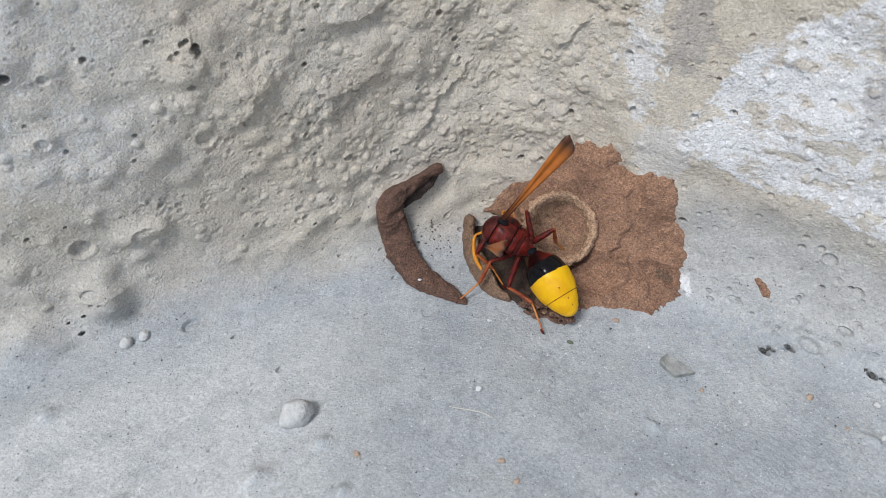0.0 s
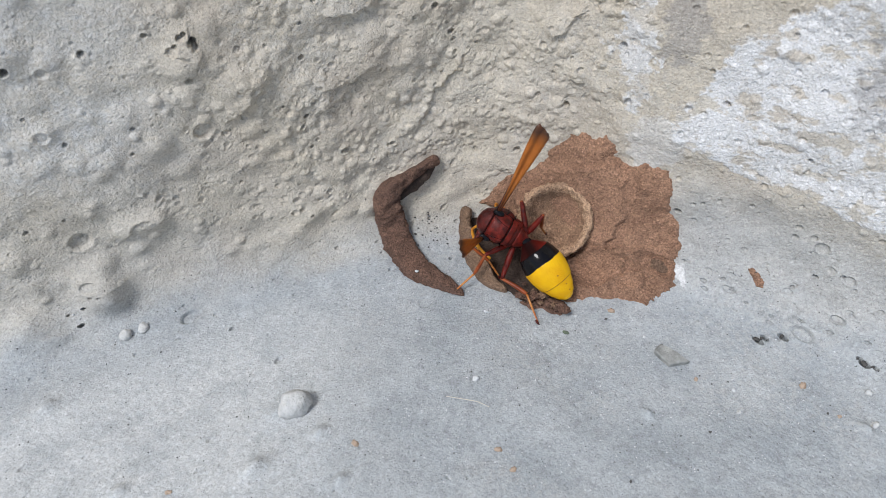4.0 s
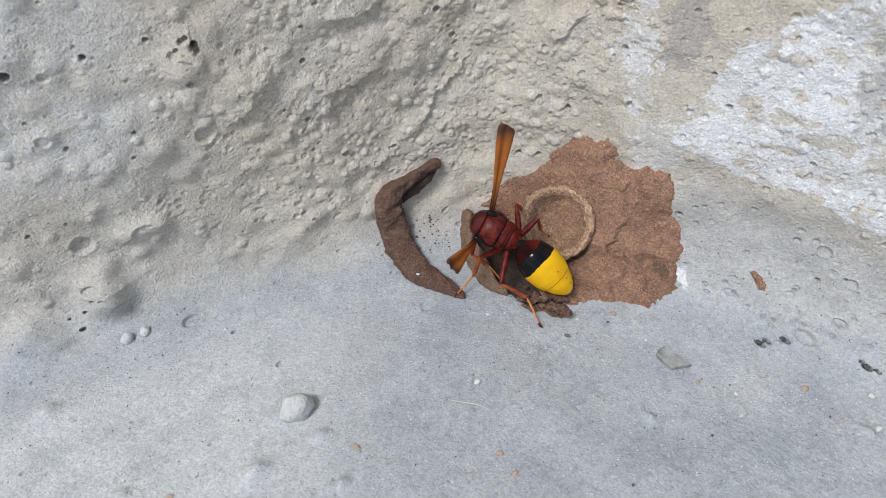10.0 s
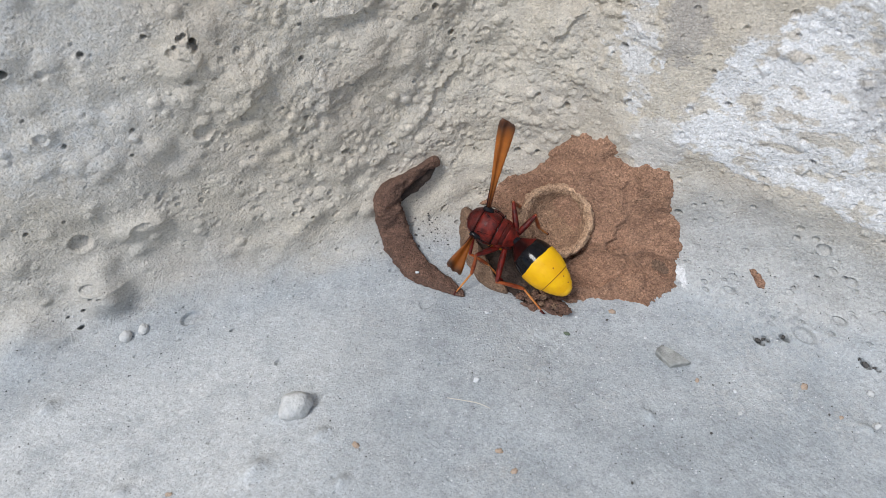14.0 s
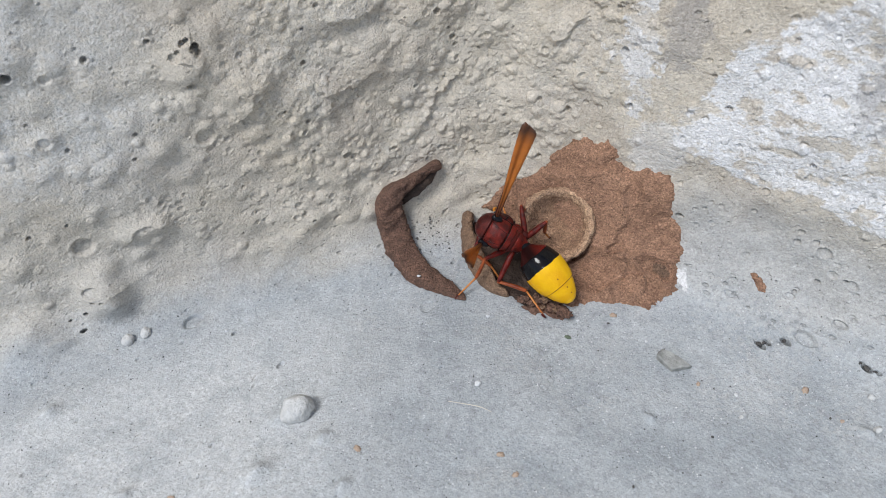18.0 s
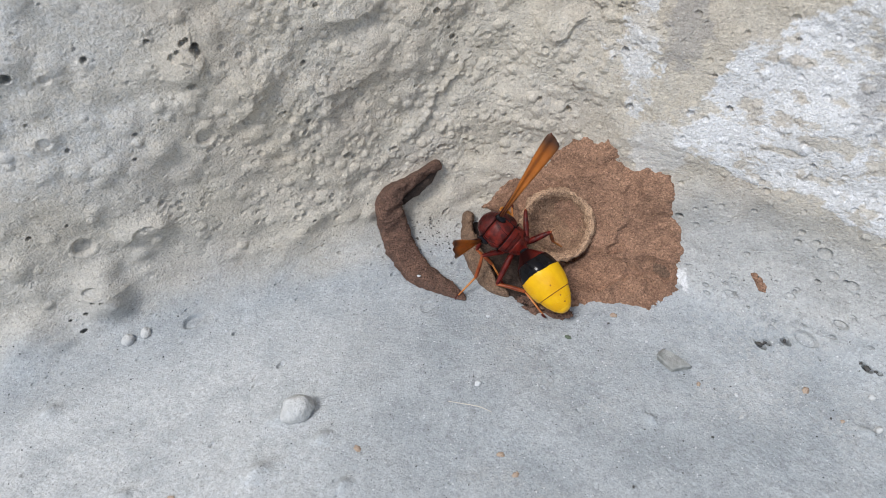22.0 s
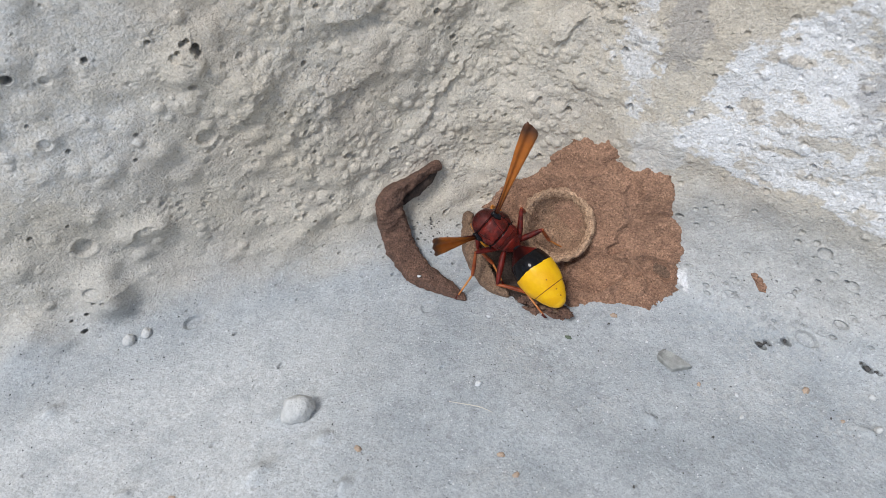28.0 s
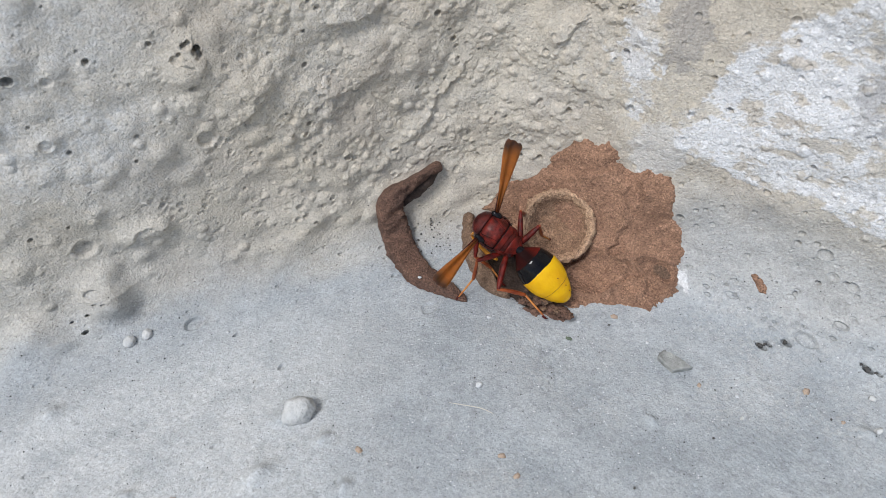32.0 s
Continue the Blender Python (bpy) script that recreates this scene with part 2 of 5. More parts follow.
SLATE = plain("grey_flake", (0.37, 0.375, 0.36), (0.22, 0.225, 0.215), 1.2, 0.9, 0, 0.06)
GREEN = plain("grey_green_chip", (0.13, 0.16, 0.11), (0.09, 0.11, 0.08), 0.5, 0.7)
STRAW = plain("pale_fibre", (0.60, 0.56, 0.48), (0.50, 0.47, 0.40), 1.0, 0.7)

# ---- helpers for meshes, all in millimetres ----
TABLE = np.random.RandomState(5).permutation(512)
ANGLE = np.random.RandomState(6).rand(512) * 2 * np.pi
SLOPE_U, SLOPE_V = np.cos(ANGLE)[TABLE], np.sin(ANGLE)[TABLE]


def grad_noise(u, v, seed=0):
    """Gradient noise of two arrays, about -0.7 to 0.7."""
    iu, iv = np.floor(u).astype(int), np.floor(v).astype(int)
    fu, fv = u - iu, v - iv
    su, sv = fu * fu * fu * (fu * (fu * 6 - 15) + 10), fv * fv * fv * (fv * (fv * 6 - 15) + 10)

    def corner(du, dv):
        a = (TABLE[(iu + du + seed * 17) & 511] + iv + dv) & 511
        return SLOPE_U[a] * (fu - du) + SLOPE_V[a] * (fv - dv)

    low = corner(0, 0) * (1 - su) + corner(1, 0) * su
    high = corner(0, 1) * (1 - su) + corner(1, 1) * su
    return low * (1 - sv) + high * sv


def fbm(u, v, seed=0, octaves=4, gain=0.5):
    total, amp, f = 0.0, 1.0, 1.0
    for i in range(octaves):
        total = total + amp * grad_noise(u * f + 13.1 * i, v * f - 7.7 * i, seed + i)
        amp, f = amp * gain, f * 2.03
    return total


def lumps(u, v, seed=0):
    """Rounded lumps with creases between them, 0 to about 0.6."""
    return np.abs(grad_noise(u, v, seed))


def step(a, b, x):
    s = np.clip((x - a) / (b - a), 0.0, 1.0)
    return s * s * (3 - 2 * s)


# the sheet of plaster: x runs along the corner, t up the wall (above 0) and out over the ledge (below 0)
LEFT, RIGHT, ROUND, COVE = math.tan(radians(25)), math.tan(radians(31)), 9.0, 4.0


def plan(x):
    return -np.where(x < 0, LEFT, RIGHT) * (np.sqrt(x * x + ROUND * ROUND) - ROUND)


def sheet(x, t):
    """Place and normal of the smooth sheet, in millimetres."""
    x, t = np.asarray(x, float), np.asarray(t, float)
    up = 1 / (1 + np.exp(-np.clip(t / COVE, -60, 60)))
    lean = -np.where(x < 0, LEFT, RIGHT) * x / np.sqrt(x * x + ROUND * ROUND)
    place = np.stack([x, plan(x) - COVE * np.logaddexp(0, -t / COVE), COVE * np.logaddexp(0, t / COVE)], -1)
    normal = np.stack([lean * up, -up, 1 - up], -1)
    return place, normal / np.linalg.norm(normal, axis=-1, keepdims=True)


def near(x, t, cx, ct, r):
    """Squared distance from a place on the sheet, in units of r."""
    return ((x - cx) ** 2 + (t - ct) ** 2) / (r * r)


# pits in the plaster, group by group: x, t, radius, depth
HOLES = [
    (-40.5, 33.9, 0.33, 0.64), (-47.0, 33.8, 0.54, 1.20), (-31.0, 33.5, 0.46, 1.10), (-30.8, 32.9, 0.34, 0.70), (-33.0, 32.8, 0.50, 0.40), (-31.6, 34.3, 0.30, 0.50), (-32.6, 33.3, 0.26, 0.45), (-32.0, 34.1, 0.34, 0.55),
    (-34.9, 34.7, 0.28, 0.45), (-32.1, 29.4, 0.42, 0.47), (-31.9, 22.6, 1.01, 0.49), (-46.6, 11.9, 1.17, 0.56), (-17.3, 15.8, 0.49, 0.47),
    (-16.5, 15.3, 0.42, 0.34), (-23.7, 10.3, 0.50, 0.32), (-24.1, 8.4, 0.43, 0.28), (-23.3, 8.7, 0.29, 0.18), (-22.2, 7.4, 0.22, 0.35),
    (-20.8, 28.9, 0.31, 0.50), (-48.2, -1.3, 0.34, 0.76), (-48.0, 1.8, 0.27, 0.56),
]
BUBBLES = [
    (-49.6, 1.2, 0.20, 0.32), (-44.5, 24.8, 0.24, 0.45), (-38.3, 25.1, 0.24, 0.39), (-47.2, 15.6, 0.19, 0.30), (-50.9, 15.0, 0.25, 0.44),
    (-23.6, 23.9, 0.19, 0.37), (9.9, 20.7, 0.35, 0.61), (15.0, 29.7, 0.38, 0.54), (-47.2, 5.7, 0.94, 0.45), (-36.2, -5.3, 1.12, 0.45),
    (-24.5, -17.5, 0.47, 0.37), (-31.0, -9.5, 0.28, 0.35), (-19.5, 25.0, 0.39, 0.25), (-18.1, 23.2, 0.40, 0.25), (-7.2, -14.8, 1.01, 0.19),
    (32.8, -7.4, 0.54, 2.26), (33.7, -6.4, 0.41, 1.96), (35.8, -5.0, 0.54, 0.87),
]
CRATERS = [
    (38.0, -3.3, 1.20, 0.42), (41.6, 1.7, 0.73, 0.47), (43.7, -4.6, 0.52, 2.17), (44.7, -4.6, 0.32, 1.25), (43.3, -4.0, 0.26, 1.01),
    (36.6, 3.3, 0.55, 0.26), (37.1, 4.5, 0.41, 0.20), (30.5, 0.0, 0.63, 0.25), (30.9, 2.8, 0.49, 0.20), (38.5, 11.1, 0.71, 0.46),
    (39.9, 8.6, 0.52, 0.25), (41.8, 8.2, 0.58, 0.33), (41.2, 8.4, 0.26, 0.37), (28.4, 2.2, 0.43, 0.20), (25.9, 26.0, 0.31, 0.49),
    (-44.1, 32.9, 0.55, 0.26), (-46.1, 26.3, 0.69, 0.28),
]
PITS = HOLES + BUBBLES + CRATERS
# swellings of the plaster: x, t, radius along x, radius along t, height
LEDGE_SWELLS = [
    (-48.5, -14.0, 0.9, 1.0, 0.75), (-18.3, -30.4, 0.9, 0.8, 0.68), (-24.5, -31.9, 1.3, 1.1, 0.90), (-15.5, -37.2, 0.7, 0.7, 0.68),
    (-37.7, -28.7, 0.9, 0.8, 0.75), (17.6, -26.6, 0.6, 0.7, 0.52), (40.6, -15.6, 0.7, 0.7, 0.60), (-22.7, -25.6, 1.9, 1.2, 0.75),
]
WALL_SWELLS = [
    (-45.7, 3.8, 2.2, 4.2, 2.90), (-44.6, 1.2, 1.1, 1.6, 0.90), (-47.6, 5.6, 1.0, 1.8, 0.60), (-50.3, -2.8, 1.5, 1.2, 0.90), (-54.0, 2.2, 1.4, 2.2, 0.80), (-52.0, 5.5, 1.1, 1.6, 0.60), (-53.2, -0.4, 2.7, 3.6, 1.60), (-31.7, 31.3, 1.9, 2.0, 1.20), (-46.4, 35.5, 1.6, 2.1, 0.80),
    (-39.7, 12.3, 2.3, 1.3, 0.90), (-40.8, 31.1, 1.5, 1.7, 0.35), (-49.1, -14.1, 3.7, 3.4, 0.50), (-53.2, 11.6, 2.5, 4.3, 0.70),
    (38.0, 0.3, 6.1, 2.8, 0.90), (44.5, 1.4, 3.9, 3.6, 1.00), (-47.1, 20.5, 4.2, 4.1, 0.80), (-26.1, 27.4, 3.7, 4.2, 0.90),
    (-13.3, 28.0, 3.3, 3.5, 0.80), (7.0, 30.6, 2.4, 2.8, 1.10), (19.1, 25.1, 1.2, 1.4, 0.40),
]
SWELLS = LEDGE_SWELLS + WALL_SWELLS
# edges where one slap of plaster ends over another: height, and the line along its steep lower side
LAPS = [
    (0.51, [(-29.3, 22.9), (-27.7, 24.6), (-25.5, 26.5), (-24.2, 29.2)]),
    (0.61, [(-20.7, 26.2), (-18.7, 24.5), (-15.8, 24.6), (-12.9, 26.5)]),
    (0.54, [(-7.8, 17.4), (-5.9, 21.6), (-4.0, 23.8), (-2.0, 26.7)]),
    (0.75, [(-18.0, 33.7), (-16.0, 32.8), (-12.8, 33.9)]),
    (0.54, [(-33.2, 32.9), (-32.3, 32.1), (-31.1, 31.3), (-30.2, 32.1)]),
    (0.34, [(-20.1, 21.7), (-17.3, 22.5), (-14.5, 23.9)]),
    (0.68, [(7.9, 29.0), (9.2, 30.4), (10.7, 33.0)]),
    (0.34, [(-11.1, 15.7), (-8.6, 16.0), (-6.3, 19.2)]),
    (0.41, [(9.3, 19.2), (9.9, 20.8), (10.1, 23.7)]),
    (0.61, [(-42.8, 10.4), (-40.7, 12.8), (-38.1, 12.2)]),
]


def lap(x, t, line):
    """How far a place stands behind a lap's edge, with its ends faded: 1 at the edge, falling off up the slope."""
    best, side, run = np.full(x.shape, 1e9), np.zeros(x.shape), np.zeros(x.shape)
    for k, ((ax, at), (bx, bt)) in enumerate(zip(line, line[1:])):
        dx, dt = bx - ax, bt - at
        f = ((x - ax) * dx + (t - at) * dt) / (dx * dx + dt * dt)
        g = np.clip(f, 0, 1)
        d = np.hypot(x - ax - g * dx, t - at - g * dt)
        nearer = d < best
        best = np.where(nearer, d, best)
        side = np.where(nearer, dx * (t - at) - dt * (x - ax), side)
        run = np.where(nearer, (k + f) / (len(line) - 1), run)
    d = np.copysign(best, side) + 0.55 * fbm(x / 1.7, t / 1.7, 23, 3, 0.6)
    return step(-0.12, 0.35, d) * np.exp(-np.clip(d, 0, None) / 2.6) * step(-0.12, 0.18, run) * step(1.12, 0.82, run)


def inside_distance(x, t, outline):
    """Signed distance to a closed outline, above 0 inside."""
    best, inside = np.full(x.shape, 1e9), np.zeros(x.shape, bool)
    for (ax, at), (bx, bt) in zip(outline, outline[1:] + outline[:1]):
        dx, dt = bx - ax, bt - at
        k = np.clip(((x - ax) * dx + (t - at) * dt) / (dx * dx + dt * dt + 1e-9), 0, 1)
        best = np.minimum(best, np.hypot(x - ax - k * dx, t - at - k * dt))
        cross = (at > t) != (bt > t)
        inside ^= cross & (x < ax + (t - at) * dx / (dt if dt else 1e-9))
    return np.where(inside, best, -best)


# the white bloom on the wall beyond the nest: the main field, the column beside it and the thin veil between
BLOOM = [(22.7, 25.5), (24.0, 27.8), (24.7, 31.8), (26.1, 34.4), (29.7, 36.5), (36.0, 44.0), (60.0, 60.0), (60.0, 24.0), (42.8, 15.7), (39.6, 16.2), (36.2, 18.2),
         (33.2, 18.3), (30.1, 17.5), (27.7, 18.1), (24.3, 19.1), (21.7, 21.0), (21.3, 22.7)]
COLUMN = [(13.4, 28.7), (13.9, 31.5), (14.5, 36.5), (17.0, 37.5), (18.3, 31.1), (19.4, 28.0), (18.9, 26.5), (19.2, 23.0), (17.5, 22.2), (16.0, 24.0), (14.7, 26.4)]
VEIL = [(16.5, 19.3), (19.0, 22.6), (21.3, 22.7), (23.5, 19.5), (22.7, 16.1), (20.1, 15.1), (17.8, 15.7)]
# bare spots in the bloom: x, t, radius along x, radius along t
BARE = [(28.2, 26.6, 1.5, 1.7), (35.0, 25.2, 3.0, 1.0), (31.4, 22.8, 2.6, 0.6), (28.5, 19.7, 0.8, 0.8), (17.0, 33.5, 1.6, 1.2), (18.3, 26.6, 1.2, 1.0), (30.5, 33.0, 1.8, 0.8)]


def lime_mask(x, t):
    """Where the white bloom lies on the wall beyond the nest."""
    if x.ndim == 2 and x.shape[1] > 1 and x[0, 0] < 10 < x[0, -1]:
        k = int(np.searchsorted(x[0], 10.0))
        out = np.zeros(x.shape)
        out[:, k:] = lime_mask(x[:, k:], t[:, k:])
        return out
    w = 0.9 * fbm(x / 4, t / 4, 31, 3) + 0.8 * fbm(x / 1.1, t / 1.1, 37, 4, 0.65)
    bare = step(0.0, 0.30, fbm(x / 4.2 + 3, t / 3.0, 41, 6, 0.7) - 0.12)
    for cx, ct, rx, rt in BARE:
        bare = np.maximum(bare, step(0.35, 0.6, np.exp(-((x - cx) / rx) ** 2 - ((t - ct) / rt) ** 2) + 0.5 * w))
    main = step(-0.15, 0.3, inside_distance(x, t, BLOOM) + w) * (1 - 0.8 * bare)
    side = 0.85 * step(0.0, 0.35, inside_distance(x, t, COLUMN) + 1.8 * w - 0.35) * (1 - 0.7 * bare)
    thin = 0.5 * step(-0.3, 0.5, inside_distance(x, t, VEIL) + 1.6 * w)
    patch = 0.9 * np.exp(-((x - 25.2) / 0.8) ** 2 - ((t + 0.3) / 2.4) ** 2) + 0.35 * fbm(x / 1.2, t / 1.2, 44, 3)
    return np.maximum(np.maximum(main, side), np.maximum(thin, 0.8 * step(0.4, 0.5, patch)))


def stain_mask(x, t):
    a = np.exp(-((x - 20.6) ** 2 / 7 + (t - 33.5) ** 2 / 26))
    b = np.exp(-((x - 39) ** 2 / 18 + (t - 33) ** 2 / 40))
    w = fbm(x / 2.2, t / 2.2, 47) * 0.5 + fbm(x / 0.7, t / 0.7, 49, 3) * 0.3
    return step(0.50, 0.66, np.maximum(a, b) + w) * 0.5


def relief(x, t, features=True, lime=None):
    """Height of the plaster over the smooth sheet, in millimetres."""
    wall = step(-3, 6, t + 1.2 * fbm(x / 9, t / 9, 3))
    right = step(13, 21, x)
    upper = step(6, 20, t) * wall
    wx, wt = x + 1.6 * grad_noise(x / 6, t / 6, 11), t + 1.6 * grad_noise(x / 6, t / 6, 12)
    h = wall * (1.5 - 0.6 * step(-22, -36, x)) * fbm(x / 17, t / 17, 1, 3) + (1 - wall) * 0.55 * fbm(x / 20, t / 20, 2, 3)
    # faint ridges that run up to the right, as from a wiped coat
    a = wx * 0.72 + wt * 0.69
    b = -wx * 0.69 + wt * 0.72
    middle = step(-40, -26, x) * wall * (1 - right)
    h = h + middle * 0.3 * (np.sqrt(0.02 + grad_noise(a / 8.5, b / 4.4, 5) ** 2) - 0.2)
    h = h + wall * (1 - 0.65 * right) * ((0.75 - 0.35 * step(-22, -36, x)) * fbm(wx / 6.5, wt / 6.0, 6, 2) + 0.14 * fbm(x / 3.1, t / 3.1, 16, 2))
    rough = upper * (0.30 + 0.70 * step(-36, -20, x)) * (1 - 0.65 * right)
    h = h + rough * (0.16 * np.sqrt(0.02 + grad_noise(wx / 2.6, wt / 3.2, 7) ** 2) + 0.05 * fbm(wx / 1.1, wt / 1.4, 8, 3))
    crust = lime_mask(x, t) if lime is None else lime
    h = h + crust * (0.06 * fbm(wx / 1.6, wt / 2.0, 9, 3) + 0.06 * fbm(x / 0.6, t / 0.6, 10, 3, 0.6) + 0.07)
    h = h + (0.02 + 0.05 * wall) * fbm(x / 2.4, t / 2.4, 13, 3) + (0.012 + 0.025 * wall) * fbm(x / 0.5, t / 0.5, 14, 2)
    h = h + (1 - wall) * 0.10 * fbm(x / 5, t / 5, 15, 3)
    dusty = (1 - wall) * step(0.0, 0.45, fbm(x / 14, t / 10, 19, 2) + 0.5 * step(-10, -40, x) * step(-16, -30, t))
    h = h + dusty * 0.07 * fbm(x / 0.8, t / 0.8, 22, 3, 0.6)
    for cx, ct, rx, rt, up in SWELLS:
        pick = np.nonzero((np.abs(x - cx) < 3 * rx) & (np.abs(t - ct) < 3 * rt))
        h[pick] += up * np.exp(-(((x[pick] - cx) / rx) ** 2 + ((t[pick] - ct) / rt) ** 2))
    for up, line in LAPS:
        lx, lt = [q[0] for q in line], [q[1] for q in line]
        pick = np.nonzero((x > min(lx) - 7) & (x < max(lx) + 4) & (t > min(lt) - 4) & (t < max(lt) + 7))
        if len(pick[0]):
            h[pick] += up * lap(x[pick], t[pick], line)
    if features:
        rnd = np.random.RandomState(21)
        pits = list(PITS)
        for _ in range(1500):
            cx, ct = rnd.uniform(-58, 48), rnd.uniform(-8, 42)
            if cx < -22 and rnd.rand() < 0.7:
                continue
            r = 0.09 + (0.14 if cx < -22 else 0.30) * rnd.rand() ** 3
            pits.append((cx, ct, r, r * rnd.uniform(0.5, 1.3)))
        for _ in range(600):
            cx, ct, r = rnd.uniform(-58, 48), rnd.uniform(-44, -4), 0.08 + 0.2 * rnd.rand() ** 3
            pits.append((cx, ct, r, r * rnd.uniform(0.4, 1.0)))
        for _ in range(6800):
            cx, ct = rnd.uniform(-58, 48), rnd.uniform(3, 42)
            crowd = 0.07 + 0.93 * min(max((cx + 38) / 16, 0), 1) * min(max((ct - 6) / 10, 0), 1) * (1 if cx < 14 else 0.12)
            crowd *= 0.25 + 1.3 * max(0.0, 0.35 + noise.noise((cx / 6, ct / 6, 3.3)))
            if rnd.rand() > crowd or (cx > 22 and ct < 17 and rnd.rand() < 0.8):
                continue
            r = 0.16 + 0.62 * rnd.rand() ** 2.6
            pits.append((cx, ct, r, -r * rnd.uniform(0.28, 0.62)))
        for _ in range(5200):
            cx, ct, r = rnd.uniform(-58, 48), rnd.uniform(-2, 43), rnd.uniform(0.07, 0.15)
            deep = r * rnd.uniform(0.5, 1.2)
            pits.append((cx, ct, r, deep if rnd.rand() < 0.45 else -deep * 0.7))
        for _ in range(1500):
            cx, ct, r = rnd.uniform(-58, 48), rnd.uniform(-43, -2), rnd.uniform(0.06, 0.13)
            pits.append((cx, ct, r, r * rnd.uniform(-0.5, 1.0)))
        for _ in range(46):
            # air bubbles burst side by side
            mx, mt, wide = rnd.uniform(-40, 15), rnd.uniform(8, 38), rnd.uniform(0.8, 2.4)
            for _ in range(rnd.randint(4, 10)):
                r = rnd.uniform(0.16, 0.42)
                pits.append((mx + rnd.normal(0, wide), mt + rnd.normal(0, 0.7 * wide), r, r * rnd.uniform(0.25, 0.6)))
        for _ in range(150):
            cx, ct = rnd.uniform(-60, -8), rnd.uniform(4, 44)
            r = rnd.uniform(0.9, 2.3)
            pits.append((cx, ct, r, -r * rnd.uniform(0.12, 0.3)))
        knobs = np.zeros(x.shape)
        xs, ts = x[0] if x.ndim == 2 else None, t[:, 0] if t.ndim == 2 else None
        for cx, ct, r, deep in pits:
            if xs is None:
                break
            i0, i1 = np.searchsorted(xs, (cx - 1.7 * r, cx + 1.7 * r))
            j0, j1 = np.searchsorted(ts, (ct - 1.7 * r, ct + 1.7 * r))
            if i1 <= i0 or j1 <= j0:
                continue
            d = np.sqrt(near(x[j0:j1, i0:i1], t[j0:j1, i0:i1], cx, ct, r))
            if deep > 0:
                deep = deep * 1.5 if deep > 1.2 * r else deep
                bowl = -deep * (1 - step(0.72, 1.05, d)) + 0.15 * min(deep, r) * np.exp(-((d - 1.18) / 0.16) ** 2)
                h[j0:j1, i0:i1] += bowl
            else:
                knobs[j0:j1, i0:i1] = np.maximum(knobs[j0:j1, i0:i1], -deep * np.clip(1 - d * d, 0, None) ** (0.9 if r < 0.8 else 1.8))
        h = h + knobs
    return h


def part(name, bm, material, parent=None, label=""):
    """Links a bmesh, in millimetres, as one smooth mesh under a thing or part."""
    bm.transform(Matrix.Scale(MM, 4))
    me = bpy.data.meshes.new(name)
    bm.to_mesh(me)
    bm.free()
    return part_mesh(name, me, material, parent, label)


def part_mesh(name, me, material, parent=None, label=""):
    me.materials.append(material)
    me.shade_smooth()
    ob = new(name, me)
    ob.parent = parent
    if label:
        ob["label"] = label
    return ob


def grid_mesh(name, place, keep=None):
    """A mesh over a grid of places in millimetres, (rows, columns, 3)."""
    rows, cols = place.shape[:2]
    i = np.arange(rows * cols).reshape(rows, cols)
    quads = np.stack([i[:-1, :-1], i[:-1, 1:], i[1:, 1:], i[1:, :-1]], -1).reshape(-1, 4)
    flat = place.reshape(-1, 3)
    if keep is not None:
        quads = quads[keep.reshape(-1)[quads].all(1)]
        used = np.unique(quads)
        back = np.zeros(len(flat), int)
        back[used] = np.arange(len(used))
        quads, flat = back[quads], flat[used]
    me = bpy.data.meshes.new(name)
    me.vertices.add(len(flat))
    me.vertices.foreach_set("co", (flat * MM).astype(np.float32).ravel())
    me.loops.add(quads.size)
    me.loops.foreach_set("vertex_index", quads.astype(np.int32).ravel())
    me.polygons.add(len(quads))
    me.polygons.foreach_set("loop_start", np.arange(0, quads.size, 4, dtype=np.int32))
    me.update(calc_edges=True)
    return me


def ring_mesh(rings, closed_ends=True, loop=False):
    """A bmesh skinned over rings of places."""
    bm = bmesh.new()
    vs = [[bm.verts.new(p) for p in ring] for ring in rings]
    n = len(rings[0])
    pairs = list(zip(vs, vs[1:])) + ([(vs[-1], vs[0])] if loop else [])
    for a, b in pairs:
        for j in range(n):
            bm.faces.new((a[j], a[(j + 1) % n], b[(j + 1) % n], b[j]))
    if closed_ends and not loop:
        bm.faces.new(list(reversed(vs[0])))
        bm.faces.new(vs[-1])
    bmesh.ops.recalc_face_normals(bm, faces=bm.faces)
    return bm


def lathe(profile, sides=32, wobble=0.0, seed=0, axis="z", flat=1.0, ends=True):
    """Turns (radius, height) pairs round an axis; flat squeezes the second cross axis."""
    rings = []
    for k, (r, z) in enumerate(profile):
        ring = []
        for j in range(sides):
            a = 2 * math.pi * j / sides
            q = r * (1 + wobble * noise.noise((math.cos(a) * 2.2 + seed, math.sin(a) * 2.2, z * 0.8)))
            dz = wobble * 1.5 * noise.noise((math.cos(a) * 3 + seed + 9, math.sin(a) * 3, r * 0.3))
            c, s = q * math.cos(a), q * math.sin(a) * flat
            ring.append((c, s, z + dz) if axis == "z" else (z, c, s))
        rings.append(ring)
    return ring_mesh(rings, ends)


def ellipsoid(centre, radii, rough=0.0, seed=0, level=3):
    bm = bmesh.new()
    bmesh.ops.create_icosphere(bm, subdivisions=level, radius=1.0)
    for v in bm.verts:
        n = v.co.copy()
        k = 1 + rough * noise.fractal(n * 1.8 + Vector((seed * 3.7, seed, 0)), 0.9, 2.0, 4)
        v.co = Vector(centre) + Vector((n.x * radii[0], n.y * radii[1], n.z * radii[2])) * k
    return bm


